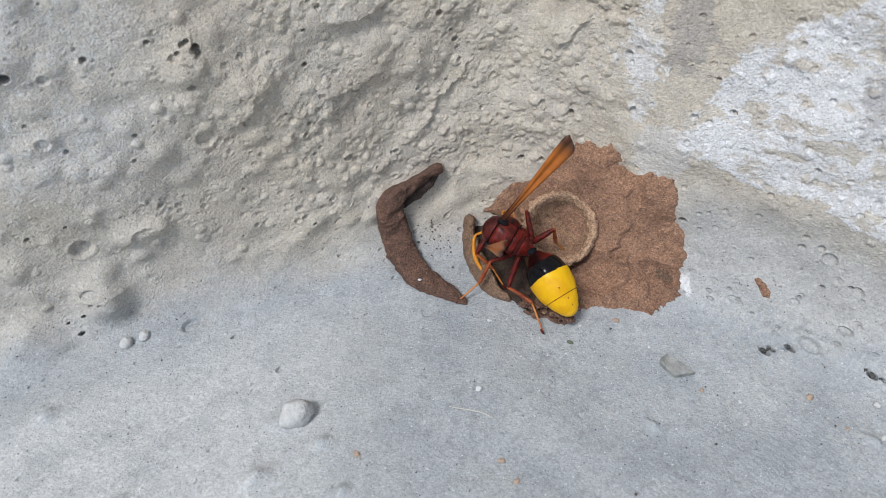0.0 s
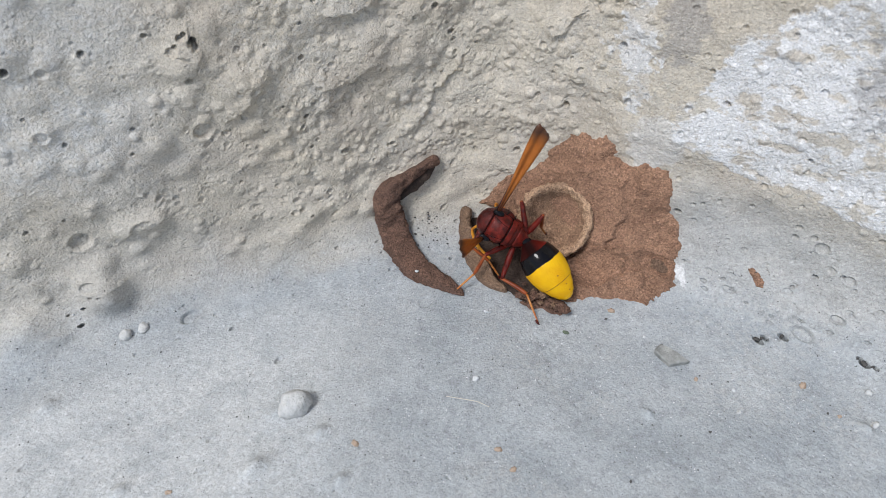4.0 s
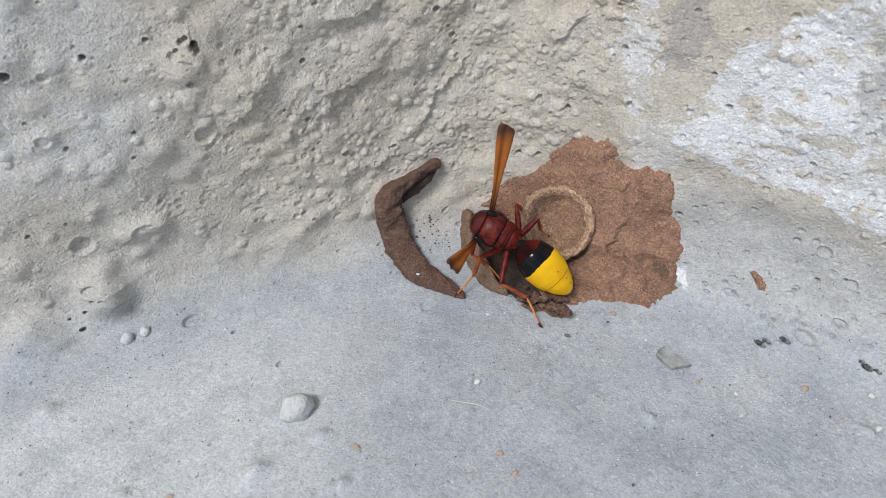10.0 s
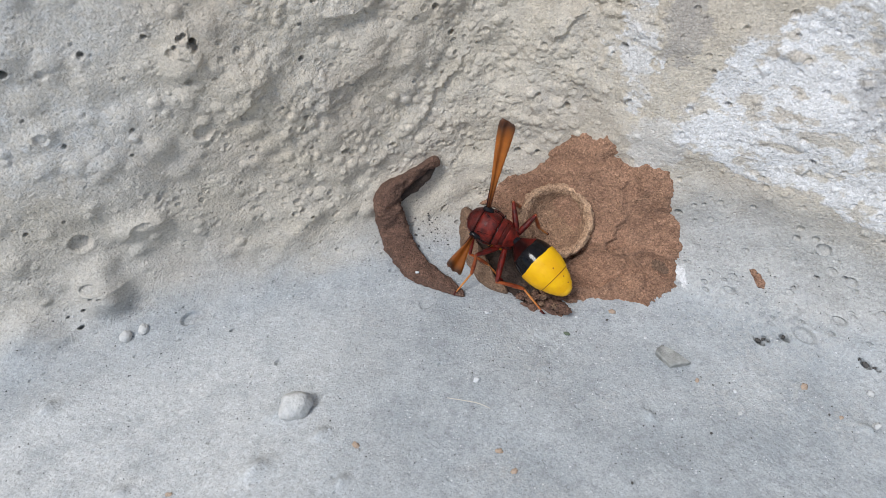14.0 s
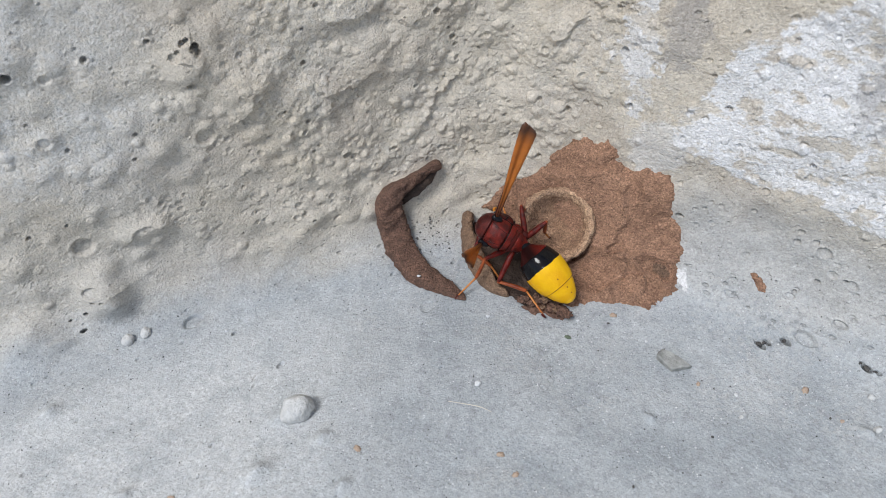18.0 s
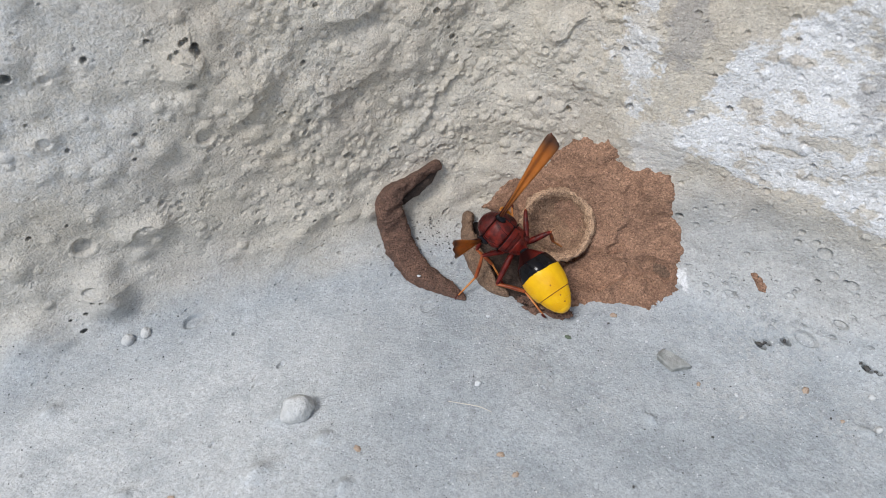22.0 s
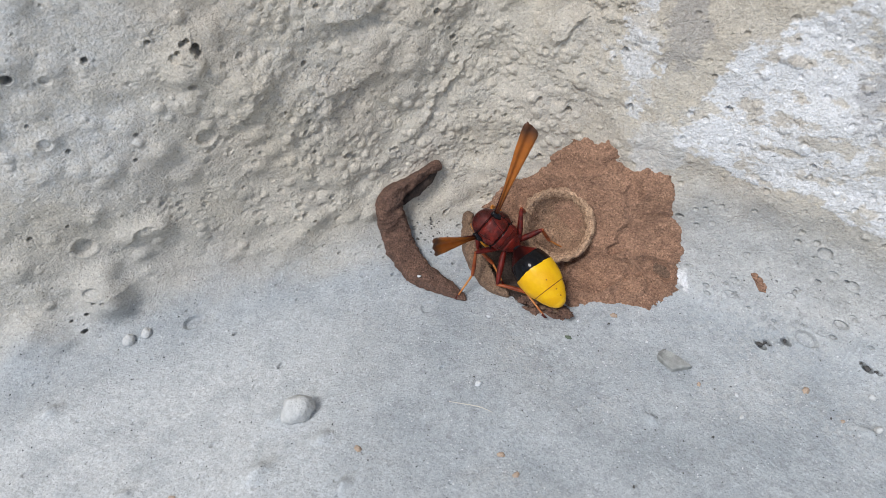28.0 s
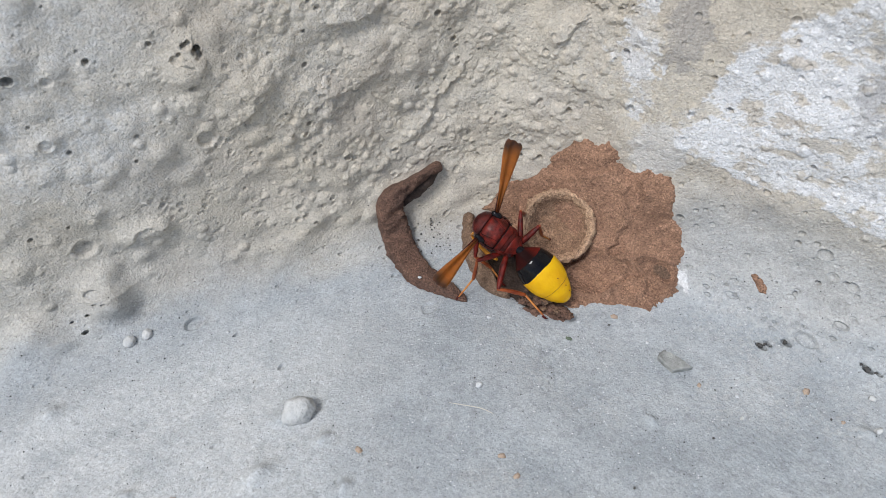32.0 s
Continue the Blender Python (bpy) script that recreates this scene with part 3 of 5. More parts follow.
def spline(points, count):
    """Points of a smooth curve through the given ones."""
    p = [Vector(q) for q in points]
    p = [p[0] * 2 - p[1]] + p + [p[-1] * 2 - p[-2]]
    out, spans = [], len(p) - 3
    for k in range(count):
        s = k / (count - 1) * spans
        i = min(int(s), spans - 1)
        f = s - i
        a, b, c, d = p[i:i + 4]
        out.append(0.5 * (2 * b + (c - a) * f + (2 * a - 5 * b + 4 * c - d) * f * f + (3 * b - a - 3 * c + d) * f ** 3))
    return out


def tube(points, radii, sides=8, count=0):
    """A round tube along points with radii that change on the way."""
    path = spline(points, count) if count else [Vector(p) for p in points]
    rings = []
    up = Vector((0.3, 0.2, 0.93))
    for i, c in enumerate(path):
        ahead = (path[min(i + 1, len(path) - 1)] - path[max(i - 1, 0)]).normalized()
        s = ahead.cross(up).normalized()
        u = s.cross(ahead)
        r = float(np.interp(i / (len(path) - 1), np.linspace(0, 1, len(radii)), radii))
        rings.append([c + (s * math.cos(a) + u * math.sin(a)) * r for a in (2 * math.pi * j / sides for j in range(sides))])
    return ring_mesh(rings)


def on_sheet(x, t, lift=0.0):
    """A place lifted off the plaster, and the normal there."""
    p, n = sheet(np.array([x]), np.array([t]))
    h = relief(np.array([[x]]), np.array([[t]]), False)
    return Vector(p[0] + n[0] * (h[0, 0] + lift)), Vector(n[0])


def standing(x, t, lift=0.0, turn=0.0):
    """The pose of a thing that stands on the plaster, in metres, its z along the normal."""
    p, n = on_sheet(x, t, lift)
    return Matrix.Translation(p * MM) @ n.to_track_quat("Z", "Y").to_matrix().to_4x4() @ pose(0, 0, 0, 0, 0, turn)


# ---- wall and ledge: one cove of cement plaster ----
def build_plaster():
    def spread(a, b, fine):
        core = np.arange(a, b, fine)
        grow = np.cumsum(fine * 1.22 ** np.arange(1, 45))
        grow = grow[grow < 900]
        return np.concatenate([(a - grow)[::-1], core, core[-1] + grow])

    xs, ts = spread(-58, 48, 0.106), spread(-44, 43, 0.106)
    x, t = np.meshgrid(xs, ts)
    p, n = sheet(x, t)
    far = 1 - step(70, 140, np.maximum(np.abs(x), np.abs(t)))
    lime = lime_mask(x, t)
    h = relief(x, t, True, lime) * far
    place = p + n * h[..., None]
    du, dv = np.gradient(place, axis=1), np.gradient(place, axis=0)
    normal = np.cross(du, dv)
    normal /= np.linalg.norm(normal, axis=-1, keepdims=True)
    dirt = step(-7.5, 7.5, t + 3.5 * fbm(x / 8, t / 8, 51) + 0.8 * fbm(x / 1.5, t / 1.5, 52, 3))
    dirt = dirt * (1 - 0.7 * step(17, 27, x) * step(20, 9, t + 2 * fbm(x / 4, t / 4, 53)))
    dirt = dirt * (1 - 0.35 * step(-14, -40, x) * step(22, 6, t))
    # dust, spread and strengthened leftwards to make up for weak light there
    pale = np.maximum(step(-4, -32, x) * step(-1, -20, t), 0.9 * step(-24, -46, x) * step(10, 26, t))
    pale = pale * (0.55 + 0.45 * step(-0.5, 0.3, fbm(x / 7, t / 7, 54, 5, 0.6)))
    values = {"wall_dirt": dirt, "dust_and_fill": pale, "lime": lime * step(-6, -2, t), "stain": stain_mask(x, t) * step(0, 6, t)}
    cut = int(np.searchsorted(ts, 0.0))
    for name, rows, label, category in (
            ("wall", slice(cut, None), "lumpy grey-beige cement plaster wall with pits and white bloom", "wall"),
            ("ledge", slice(0, cut + 1), "smooth blue-grey cement ledge with grit and small pits", "ledge")):
        me = grid_mesh(name, place[rows])
        for key, v in values.items():
            me.attributes.new(key, "FLOAT", "POINT").data.foreach_set("value", v[rows].astype(np.float32).ravel())
        ob = part_mesh(name, me, PLASTER)
        me.normals_split_custom_set_from_vertices(normal[rows].reshape(-1, 3).tolist())
        tagged(ob, label, category, kind="structure")


build_plaster()


def build_cores():
    """The masonry behind the wall's plaster and the slab under the ledge."""
    for name, label, category in (("wall_core", "grey masonry behind the plaster", "wall"), ("ledge_core", "grey slab under the ledge", "ledge")):
        front = [(x, float(plan(np.array([x]))[0])) for x in (-850, -300, -60, -9, 0, 9, 60, 300, 850)]
        if name == "wall_core":
            inner, outer, low, high = [(x, y + 6) for x, y in front], [(x, y + 160) for x, y in front], -6, 880
        else:
            inner, outer, low, high = [(x, y + 160) for x, y in front], [(x, y - 860) for x, y in front], -120, -6
        rings = [[(*p, low) for p in inner + outer[::-1]], [(*p, high) for p in inner + outer[::-1]]]
        bm = ring_mesh(rings)
        bmesh.ops.triangulate(bm, faces=[f for f in bm.faces if len(f.verts) > 4])
        ob = part(name, bm, STONE)
        ob.data.shade_flat()
        tagged(ob, label, category, kind="structure")


build_cores()


# ---- the mud nest in the corner ----
def mud_patch(name, outline, material, parent, edge, dome, seed, fine=0.13, ragged=0.5, extra=None, label="", rough=0.25, level=0.0):
    """A layer of mud daubed over the plaster inside an outline."""
    ox, ot = [q[0] for q in outline], [q[1] for q in outline]
    x, t = np.meshgrid(np.arange(min(ox) - 1, max(ox) + 1, fine), np.arange(min(ot) - 1, max(ot) + 1, fine))
    d = inside_distance(x, t, outline)
    d = d + ragged * fbm(x / 1.8, t / 1.8, seed, 4, 0.6)
    p, n = sheet(x, t)
    thick = edge * (1 - np.exp(-np.clip(d, 0, None) / 0.35)) - 0.25 + np.clip(d, -0.4, 0) * 2 + dome * step(0, 6, d)
    thick = thick + rough * step(0, 0.8, d) * (0.5 * fbm(x / 2.6, t / 3.2, seed + 3, 2) + 0.55 * fbm(x / 0.85, t / 1.1, seed + 5, 3, 0.65))
    if extra is not None:
        thick = thick + extra(x, t) * step(0, 1.2, d)
    h = relief(x, t, False) * (1 - level * step(0.2, 2.5, d))
    place = p + n * (h + thick)[..., None]
    return part_mesh(name, grid_mesh(name, place, d > -0.35), material, parent, label)


# loads of mud laid one over another, each an outline and its thickness
LOADS = [
    ([(4.6, 8.4), (6.4, 10.9), (11.1, 12.7), (16.6, 15.0), (18.3, 12.8), (19.0, 8.5), (18.2, 3.8), (16.8, -1.0), (10.7, -8.4), (6.0, -5.7)], 0.75),
    ([(16.8, -1.0), (19.4, 3.3), (19.0, -3.3), (16.8, -8.4), (14.5, -10.3), (10.3, -11.7), (11.0, -5.8)], 0.7),
    ([(11.0, -12.5), (13.9, -10.2), (16.7, -6.9), (20.9, -2.7), (20.8, -5.8), (18.6, -9.1), (14.4, -11.4)], 0.55),
]


def terraces(x, t):
    """The steps between the loads of mud, the hollow round the plug and the folds at the foot."""
    s = 0.0
    for k, (outline, high) in enumerate(LOADS):
        d = inside_distance(x, t, outline) + 0.5 * fbm(x / 3.5, t / 3.5, 71 + k, 3) + 0.2 * fbm(x / 0.9, t / 0.9, 75 + k, 3)
        s = s + high * step(-0.1, 0.45, d) + 0.12 * np.exp(-((d - 0.45) / 0.35) ** 2)
    b = np.hypot(x - 22.4, t + 0.2) + 0.5 * fbm(x / 2.2, t / 2.2, 73)
    plug = -0.35 * (1 - step(1.5, 2.2, b)) + 0.45 * np.exp(-((b - 2.9) / 0.55) ** 2)
    low = step(3, -3, t) * step(9, 13, x)
    u, v = x * 0.9 + t * 0.43, -x * 0.43 + t * 0.9
    bulge = 1.3 * np.exp(-((t - 1.5) / 5) ** 2) * step(10, 16, x) * step(23.0, 18, x)
    hollow = -2.0 * np.exp(-near(x, t, 12.0, -6.5, 3.2))
    return s + plug + hollow + bulge + 0.45 * low * lumps(u / 3.4, v / 2.0, 78) + 0.10 * fbm(x / 1.5, t / 1.9, 79, 3)


def sweep_ridge(points, widths, heights, lean, sides=18, count=46, seed=0, rough=0.16, boxy=1.0):
    """A ridge of mud along points (x, t) on the sheet, with a rounded top, leaning to one side."""
    path = spline([(a, b, 0) for a, b in points], count)
    rings = []
    for i, c in enumerate(path):
        f = i / (count - 1)
        ahead = path[min(i + 1, count - 1)] - path[max(i - 1, 0)]
        side2 = Vector((ahead.y, -ahead.x, 0)).normalized()
        w = float(np.interp(f, np.linspace(0, 1, len(widths)), widths)) / 2
        hgt = float(np.interp(f, np.linspace(0, 1, len(heights)), heights))
        skew = float(np.interp(f, np.linspace(0, 1, len(lean)), lean))
        end = math.sqrt(max(0.02, 1 - (1 - min(1.0, min(f, 1 - f) / 0.045)) ** 2))
        w, hgt = w * end, hgt * (0.4 + 0.6 * end)
        ring = []
        for j in range(sides):
            a = 2 * math.pi * j / sides
            across = math.copysign(abs(math.cos(a)) ** boxy, math.cos(a))
            up = math.copysign(abs(math.sin(a)) ** boxy, math.sin(a))
            lift = hgt * (0.42 + 0.58 * up) if up > 0 else hgt * 0.42 * (1 + up * 1.4)
            q0 = c + side2 * across * w
            k = 1 + 0.1 * noise.fractal((q0.x * 1.7 + seed, q0.y * 1.7, up * 1.5), 0.8, 2.0, 3) + rough * noise.fractal((c.x * 0.45 + seed, c.y * 0.45 + across * 0.8, up * 0.9), 0.9, 2.0, 3)
            q = c + side2 * (across * w * k + skew * max(lift, 0))
            place, n = sheet(np.array([q.x]), np.array([q.y]))
            ring.append(Vector(place[0]) + Vector(n[0]) * (lift * k + 0.05))
        rings.append(ring)
    return ring_mesh(rings)


CUP = (11.3, 5.0)


def build_nest():
    nest = tagged(new("mud_nest"), "reddish-brown mud nest of a potter wasp daubed into the corner", "nest")
    outline = [
        (-0.3, 3.1), (0.8, 4.8), (2.4, 6.8), (3.9, 8.6), (7.1, 10.6), (9.3, 14.7), (10.8, 16.4), (12.1, 17.4),
    (13.5, 17.2), (14.9, 17.9), (16.1, 16.9), (16.8, 15.3), (18.1, 14.5), (19.6, 15.7), (21.2, 15.7), (22.4, 15.8),
    (23.1, 13.1), (23.5, 9.6), (24.5, 7.8), (25.3, 4.8), (25.0, 1.7), (24.5, -0.9), (24.9, -2.7), (22.8, -5.7),
    (20.5, -8.6), (18.1, -9.1), (14.7, -10.3), (11.0, -12.9), (7.5, -13.4), (5.8, -7.7), (3.8, -0.4), (2.6, 2.1),
    ]
    base = mud_patch("mud_base", outline, MUD, nest, 0.75, 1.5, 61, fine=0.11, extra=terraces, rough=0.13, level=0.75)
    cup_profile = [(3.6, -3.2), (4.0, -1.2), (4.35, 0.4), (4.66, 1.35), (4.7, 1.75), (4.45, 1.95), (4.1, 1.88), (3.78, 1.5),
                   (3.4, 0.75), (2.8, 0.05), (1.9, -0.45), (0.9, -0.65), (0.1, -0.7)]
    fine = [(r, z) for r, z, _ in spline([(r, z, 0) for r, z in cup_profile], 40)]
    cup = bowl = None
    for name, rows, mud, label in (("cell_cup", fine[:25], MUD_PALE, "round sandy mud cup with a raised pale rim"), ("cup_bowl", fine[24:], MUD_BOWL, "grainy hollow of the mud cup")):
        bm = lathe(rows, 96, 0.06, 3, ends=False)
        for v in bm.verts:
            v.co += v.co.normalized() * 0.28 * noise.fractal(v.co * 2.1, 0.5, 2.0, 5)
        mouth = Vector((-0.15, -0.72, 0.68)).normalized()
        bm.transform(Matrix.Translation(on_sheet(*CUP, 5.0)[0] - mouth * 1.0) @ mouth.to_track_quat("Z", "Y").to_matrix().to_4x4())
        ob = part(name, bm, mud, cup or nest, label)
        cup, bowl = cup or ob, ob
    rnd = np.random.RandomState(33)
    grit = bpy.data.meshes.new("mud_grit")
    at = []
    for ob, many in ((base, 1400), (cup, 500), (bowl, 500)):
        at.append(np.array([v.co for v in ob.data.vertices])[rnd.randint(0, len(ob.data.vertices), many)])
    at = np.concatenate(at)
    shape = np.array([(1, 0, 0), (-1, 0, 0), (0, 1, 0), (0, -1, 0), (0, 0, 1), (0, 0, -1)]) * MM
    faces = np.array([(0, 2, 4), (2, 1, 4), (1, 3, 4), (3, 0, 4), (2, 0, 5), (1, 2, 5), (3, 1, 5), (0, 3, 5)])
    size = 0.04 + 0.09 * rnd.rand(2400, 1, 1) ** 2
    verts = at[:, None, :] + shape[None] * size * rnd.uniform(0.6, 1.3, (2400, 6, 1))
    grit.from_pydata(verts.reshape(-1, 3).tolist(), [], (faces[None] + 6 * np.arange(2400)[:, None, None]).reshape(-1, 3).tolist())
    grit.materials.append(MUD_SAND)
    grit_ob = new("mud_grit", grit)
    grit_ob.parent = nest
    tagged(grit_ob, "coarse sand grains in the mud", kind="stuff")
    ring = [(22.4 + 1.8 * math.cos(k * math.pi / 8), -0.2 + 2.1 * math.sin(k * math.pi / 8)) for k in range(16)]
    mud_patch("cell_plug", ring, MUD_PLUG, nest, 0.75, 0.0, 87, 0.1, 0.2, lambda x, t: terraces(x, t) + 0.55, "grey-brown mud plug of a closed cell", 0.4, 0.7)
    part("cell_wall", sweep_ridge([(-1.9, 2.6), (-2.2, -0.7), (-2.2, -4.1), (-1.7, -7.5), (-0.4, -10.9), (1.2, -13.2), (3.2, -14.0)],
                                  [1.6, 1.5, 1.6, 1.7, 1.7, 1.3, 0.7], [1.9, 2.9, 3.3, 3.5, 3.2, 2.4, 0.9], [0, -0.1, -0.2, -0.2, -0.2, 0, 0], seed=4, sides=24, count=70, rough=0.32),
         MUD_GREY, nest, "curved rim of a mud cell under construction")
    # the cell is modelled shallow, so its inner darkness is painted on the floor
    mud_patch("cell_floor", [(-1.6, 0.5), (-1.4, -6), (0.4, -11.4), (2.4, -14.2), (4.5, -15.2), (8, -15.0), (9.0, -12), (7.5, -8), (5.0, -2), (2, 1.5)], MUD_SHADED, nest, 0.35, 0.1, 83,
              label="mud floor of the unfinished cell, coloured as dark as its shade")
    mud_patch("mud_spill", [(4.3, -15.2), (5.6, -14.4), (6.4, -12.6), (8.6, -12.2), (10.4, -13.0), (11.4, -13.6), (10.6, -14.8), (9.6, -15.6),
                            (8.6, -16.4), (7.4, -15.8), (6.2, -15.9), (5.0, -15.9)], MUD_DARK, nest, 0.8, 0.5, 91, 0.10, 0.8,
              label="ragged clump of fresh dark mud", rough=0.7)
    rnd = np.random.RandomState(17)
    for k in range(22):
        x, t, big = rnd.uniform(4.6, 10.8), rnd.uniform(-16.0, -12.6), rnd.uniform(0.25, 0.7)
        t = t + 0.12 * (x - 8)
        p = on_sheet(x, t, 1.15 + 0.4 * big)[0]
        part("clod", ellipsoid(p, (big, big * rnd.uniform(0.5, 0.9), big * 0.6), 0.75, 200 + k, 4), MUD_DARK if k % 3 else MUD_GREY, nest, "crumbly clod of fresh mud")
    return nest


build_nest()

# path of an added dark strip that stands for shade beside the crescent's arm
ARM_SHADE = [(-6.3, 10.9), (-7.6, 9.8), (-9.2, 8.5), (-10.5, 7.2), (-11.0, 5.8)]
ridge = tagged(new("mud_ridge"), "crescent of old dark-brown mud stuck on the plaster", "mud crescent")
part("crescent", sweep_ridge([
    (-5.75, 11.80), (-7.45, 10.80), (-9.75, 9.40), (-12.25, 8.20), (-12.75, 5.40), (-12.25, 2.00), (-11.05, -3.10), (-9.15, -7.80), (-6.75, -10.90), (-4.15, -13.20), (-2.40, -14.80),
    ],
    [1.8, 1.7, 2.0, 3.0, 3.4, 3.6, 3.6, 3.2, 2.6, 1.8, 0.7], [1.5, 1.9, 2.3, 2.4, 2.2, 2.0, 1.9, 1.8, 1.6, 1.1, 0.4],
    [0.15, 0.55, 0.6, 0.2, 0, 0, 0, 0, 0, 0, 0], seed=8, sides=48, count=170, rough=0.16, boxy=0.62), MUD_DARK, ridge)
part("arm_shade", sweep_ridge(ARM_SHADE, [0.7, 1.5, 1.7, 1.5, 0.6], [0.8, 1.3, 1.5, 1.3, 0.6], [0, 0, 0, 0], seed=5, sides=20, count=40, rough=0.3, boxy=0.8), MUD_SHADED, ridge, "dark strip standing for the shade under the crescent's arm")
part("white_grain", ellipsoid(on_sheet(-8.5, -10.6, 1.75)[0], (0.24, 0.18, 0.12), 0.3, 5, 2), GRIT, ridge, "white grain stuck in the mud")

crumb = tagged(new("mud_crumb"), "small reddish mud smear on the grey plaster", "mud crumb")
mud_patch("smear", [
    (31.9, 5.1), (33.0, 5.4), (33.9, 4.9), (34.6, 3.9), (34.3, 2.4), (33.3, 1.7), (32.8, 3.2),
], MUD, crumb, 0.45, 0.2, 95, 0.08, 0.25)

# ---- small loose things on the ledge ----
def loose(name, x, t, radii, material, label, category, group="", rough=0.3, seed=0, turn=0.0, sink=0.35):
    ob = part(name, ellipsoid((0, 0, radii[2] * (1 - sink)), radii, rough, seed, 3), material)
    ob.matrix_basis = standing(x, t, 0.0, turn)
    return tagged(ob, label, category, group)


LUMP = Nodes("lump_plaster", 0.92)
LUMP.colour(LUMP.mix(LUMP.noise(0.5, 4), (0.55, 0.55, 0.54), (0.45, 0.455, 0.45)))
LUMP.bump(LUMP.noise(0.4, 3), 0.08, 0.9)
for k, (x, t, a, b, c) in enumerate([
    (-21.4, -26.0, 1.90, 1.45, 1.60), (-43.2, -5.2, 0.80, 0.70, 0.60), (-41.4, -4.8, 0.70, 0.62, 0.50),
]):
    loose("plaster_lump", x, t, (a, b, c), LUMP.mat, "rounded pale grey lump of hardened plaster on the ledge", "lump", "plaster lumps", 0.2, k + 3, 25 * k + 12, 0.6)
for k, (x, t, r) in enumerate([
    (0.8, -37.6, 0.45), (2.2, -39.9, 0.45), (36.0, -12.3, 0.55), (-14.4, -33.4, 0.50), (-32.9, -30.8, 0.40),
    (16.1, -11.9, 0.50), (38.5, -15.2, 0.30), (24.1, -18.3, 0.35),
]):
    loose("crumb", x, t, (r * 0.9, r * 0.6, r * 0.3), CRUMB, "tiny orange-brown crumb lying on the grey ledge", "crumb", "crumbs", 0.5, k + 20, 40 * k)
for k, (x, t, r) in enumerate([(0.4, -17.7, 0.30), (-1.3, -28.5, 0.42), (11.6, -14.9, 0.2), (19.4, -14.5, 0.22), (28.0, -17.6, 0.25), (-32, -8.6, 0.2)]):
    loose("white_grain", x, t, (r, r * 0.8, r * 0.6), GRIT, "white grain of grit on the ledge", "grain", "white grains", 0.3, k + 40, 30 * k)


for k, (x, t, r) in enumerate([(32.7, -7.3, 0.42), (33.3, -6.7, 0.34), (35.7, -4.9, 0.3), (43.6, -4.6, 0.42), (44.4, -4.6, 0.25), (43.1, -4.1, 0.22)]):
    loose("dirt_clot", x, t, (r * 0.8, r * 0.55, r * 0.4), GRIT_DARK, "dark clot of dirt lodged in a pit of the plaster", "dirt", "dirt clots", 0.7, k + 60, 50 * k, 0.7)


for k, (x, t, r) in enumerate([(15.3, -13.6, 0.26), (23.8, -25.6, 0.28), (14.1, -36.8, 0.26), (37.4, -15.4, 0.26)]):
    loose("dark_pebble", x, t, (r * 0.6, r * 0.45, r * 0.35), GRIT_DARK, "tiny dark pebble lying on the grey ledge", "pebble", "dark pebbles", 0.4, k + 80, 35 * k)
for k, (x, t, r) in enumerate([(42.8, -9.5, 0.50), (41.8, -14.5, 0.55), (27.7, -20.8, 0.30)]):
    loose("pale_pebble", x, t, (r * 0.8, r * 0.65, r * 0.6), LUMP.mat, "small pale grey pebble on the ledge", "pebble", "pale pebbles", 0.5, k + 90, 35 * k)
loose("green_chip", 10.0, -18.4, (0.42, 0.24, 0.16), GREEN, "tiny grey-green chip lying on the ledge", "chip", "", 0.3, 99)


def build_flake():
    edge = [(-2.1, 0.5), (-1.75, 1.1), (-1.0, 1.8), (-0.2, 1.3), (0.9, 0.2), (2.3, -1.2), (1.0, -1.5), (-0.5, -1.8), (-1.3, -0.7)]
    rings = []
    for z, k in ((-0.2, 0.82), (0.62, 0.88), (0.74, 0.78)):
        rings.append([on_sheet(21.8 + x * k, -16.3 + (y + 0.56 * x) * k, z + 0.1 * math.sin(x * 1.7))[0] for x, y in edge])
    bm = ring_mesh(rings)
    bmesh.ops.triangulate(bm, faces=[f for f in bm.faces if len(f.verts) > 4])
    ob = part("flake", bm, SLATE)
    ob.data.shade_flat()
    return tagged(ob, "thin angular grey flake lying flat on the ledge", "flake")


build_flake()
fibre = part("fibre", tube([on_sheet(-4.7, -30.5, 0.15)[0], on_sheet(-3.0, -31.2, 0.22)[0], on_sheet(-1.2, -31.7, 0.2)[0], on_sheet(0.1, -32.4, 0.13)[0]],
                           [0.035, 0.05, 0.05, 0.03], 6, 14), STRAW)
tagged(fibre, "pale thin plant fibre lying on the ledge", "fibre")


def grains(name, count, material, label, seed, small, big, low, high, first=-56, last=46):
    """Loose grit strewn over the plaster, one mesh."""
    rnd = np.random.RandomState(seed)
    x, t = rnd.uniform(first, last, count), rnd.uniform(low, high, count)
    p, n = sheet(x, t)
    h = relief(x[None, :], t[None, :], False)[0]
    r = small + (big - small) * rnd.rand(count) ** 3
    centre = p + n * (h + r * 0.2)[:, None]
    shape = np.array([(1, 0, 0), (-1, 0, 0), (0, 1, 0), (0, -1, 0), (0, 0, 1), (0, 0, -1)], float)
    faces = np.array([(0, 2, 4), (2, 1, 4), (1, 3, 4), (3, 0, 4), (2, 0, 5), (1, 2, 5), (3, 1, 5), (0, 3, 5)])
    v = centre[:, None, :] + shape[None] * r[:, None, None] * rnd.uniform(0.5, 1.3, (count, 6, 1))
    f = faces[None] + 6 * np.arange(count)[:, None, None]
    me = bpy.data.meshes.new(name)
    me.from_pydata((v.reshape(-1, 3) * MM).tolist(), [], f.reshape(-1, 3).tolist())
    me.materials.append(material)
    tagged(new(name, me), label, "grit", kind="stuff")


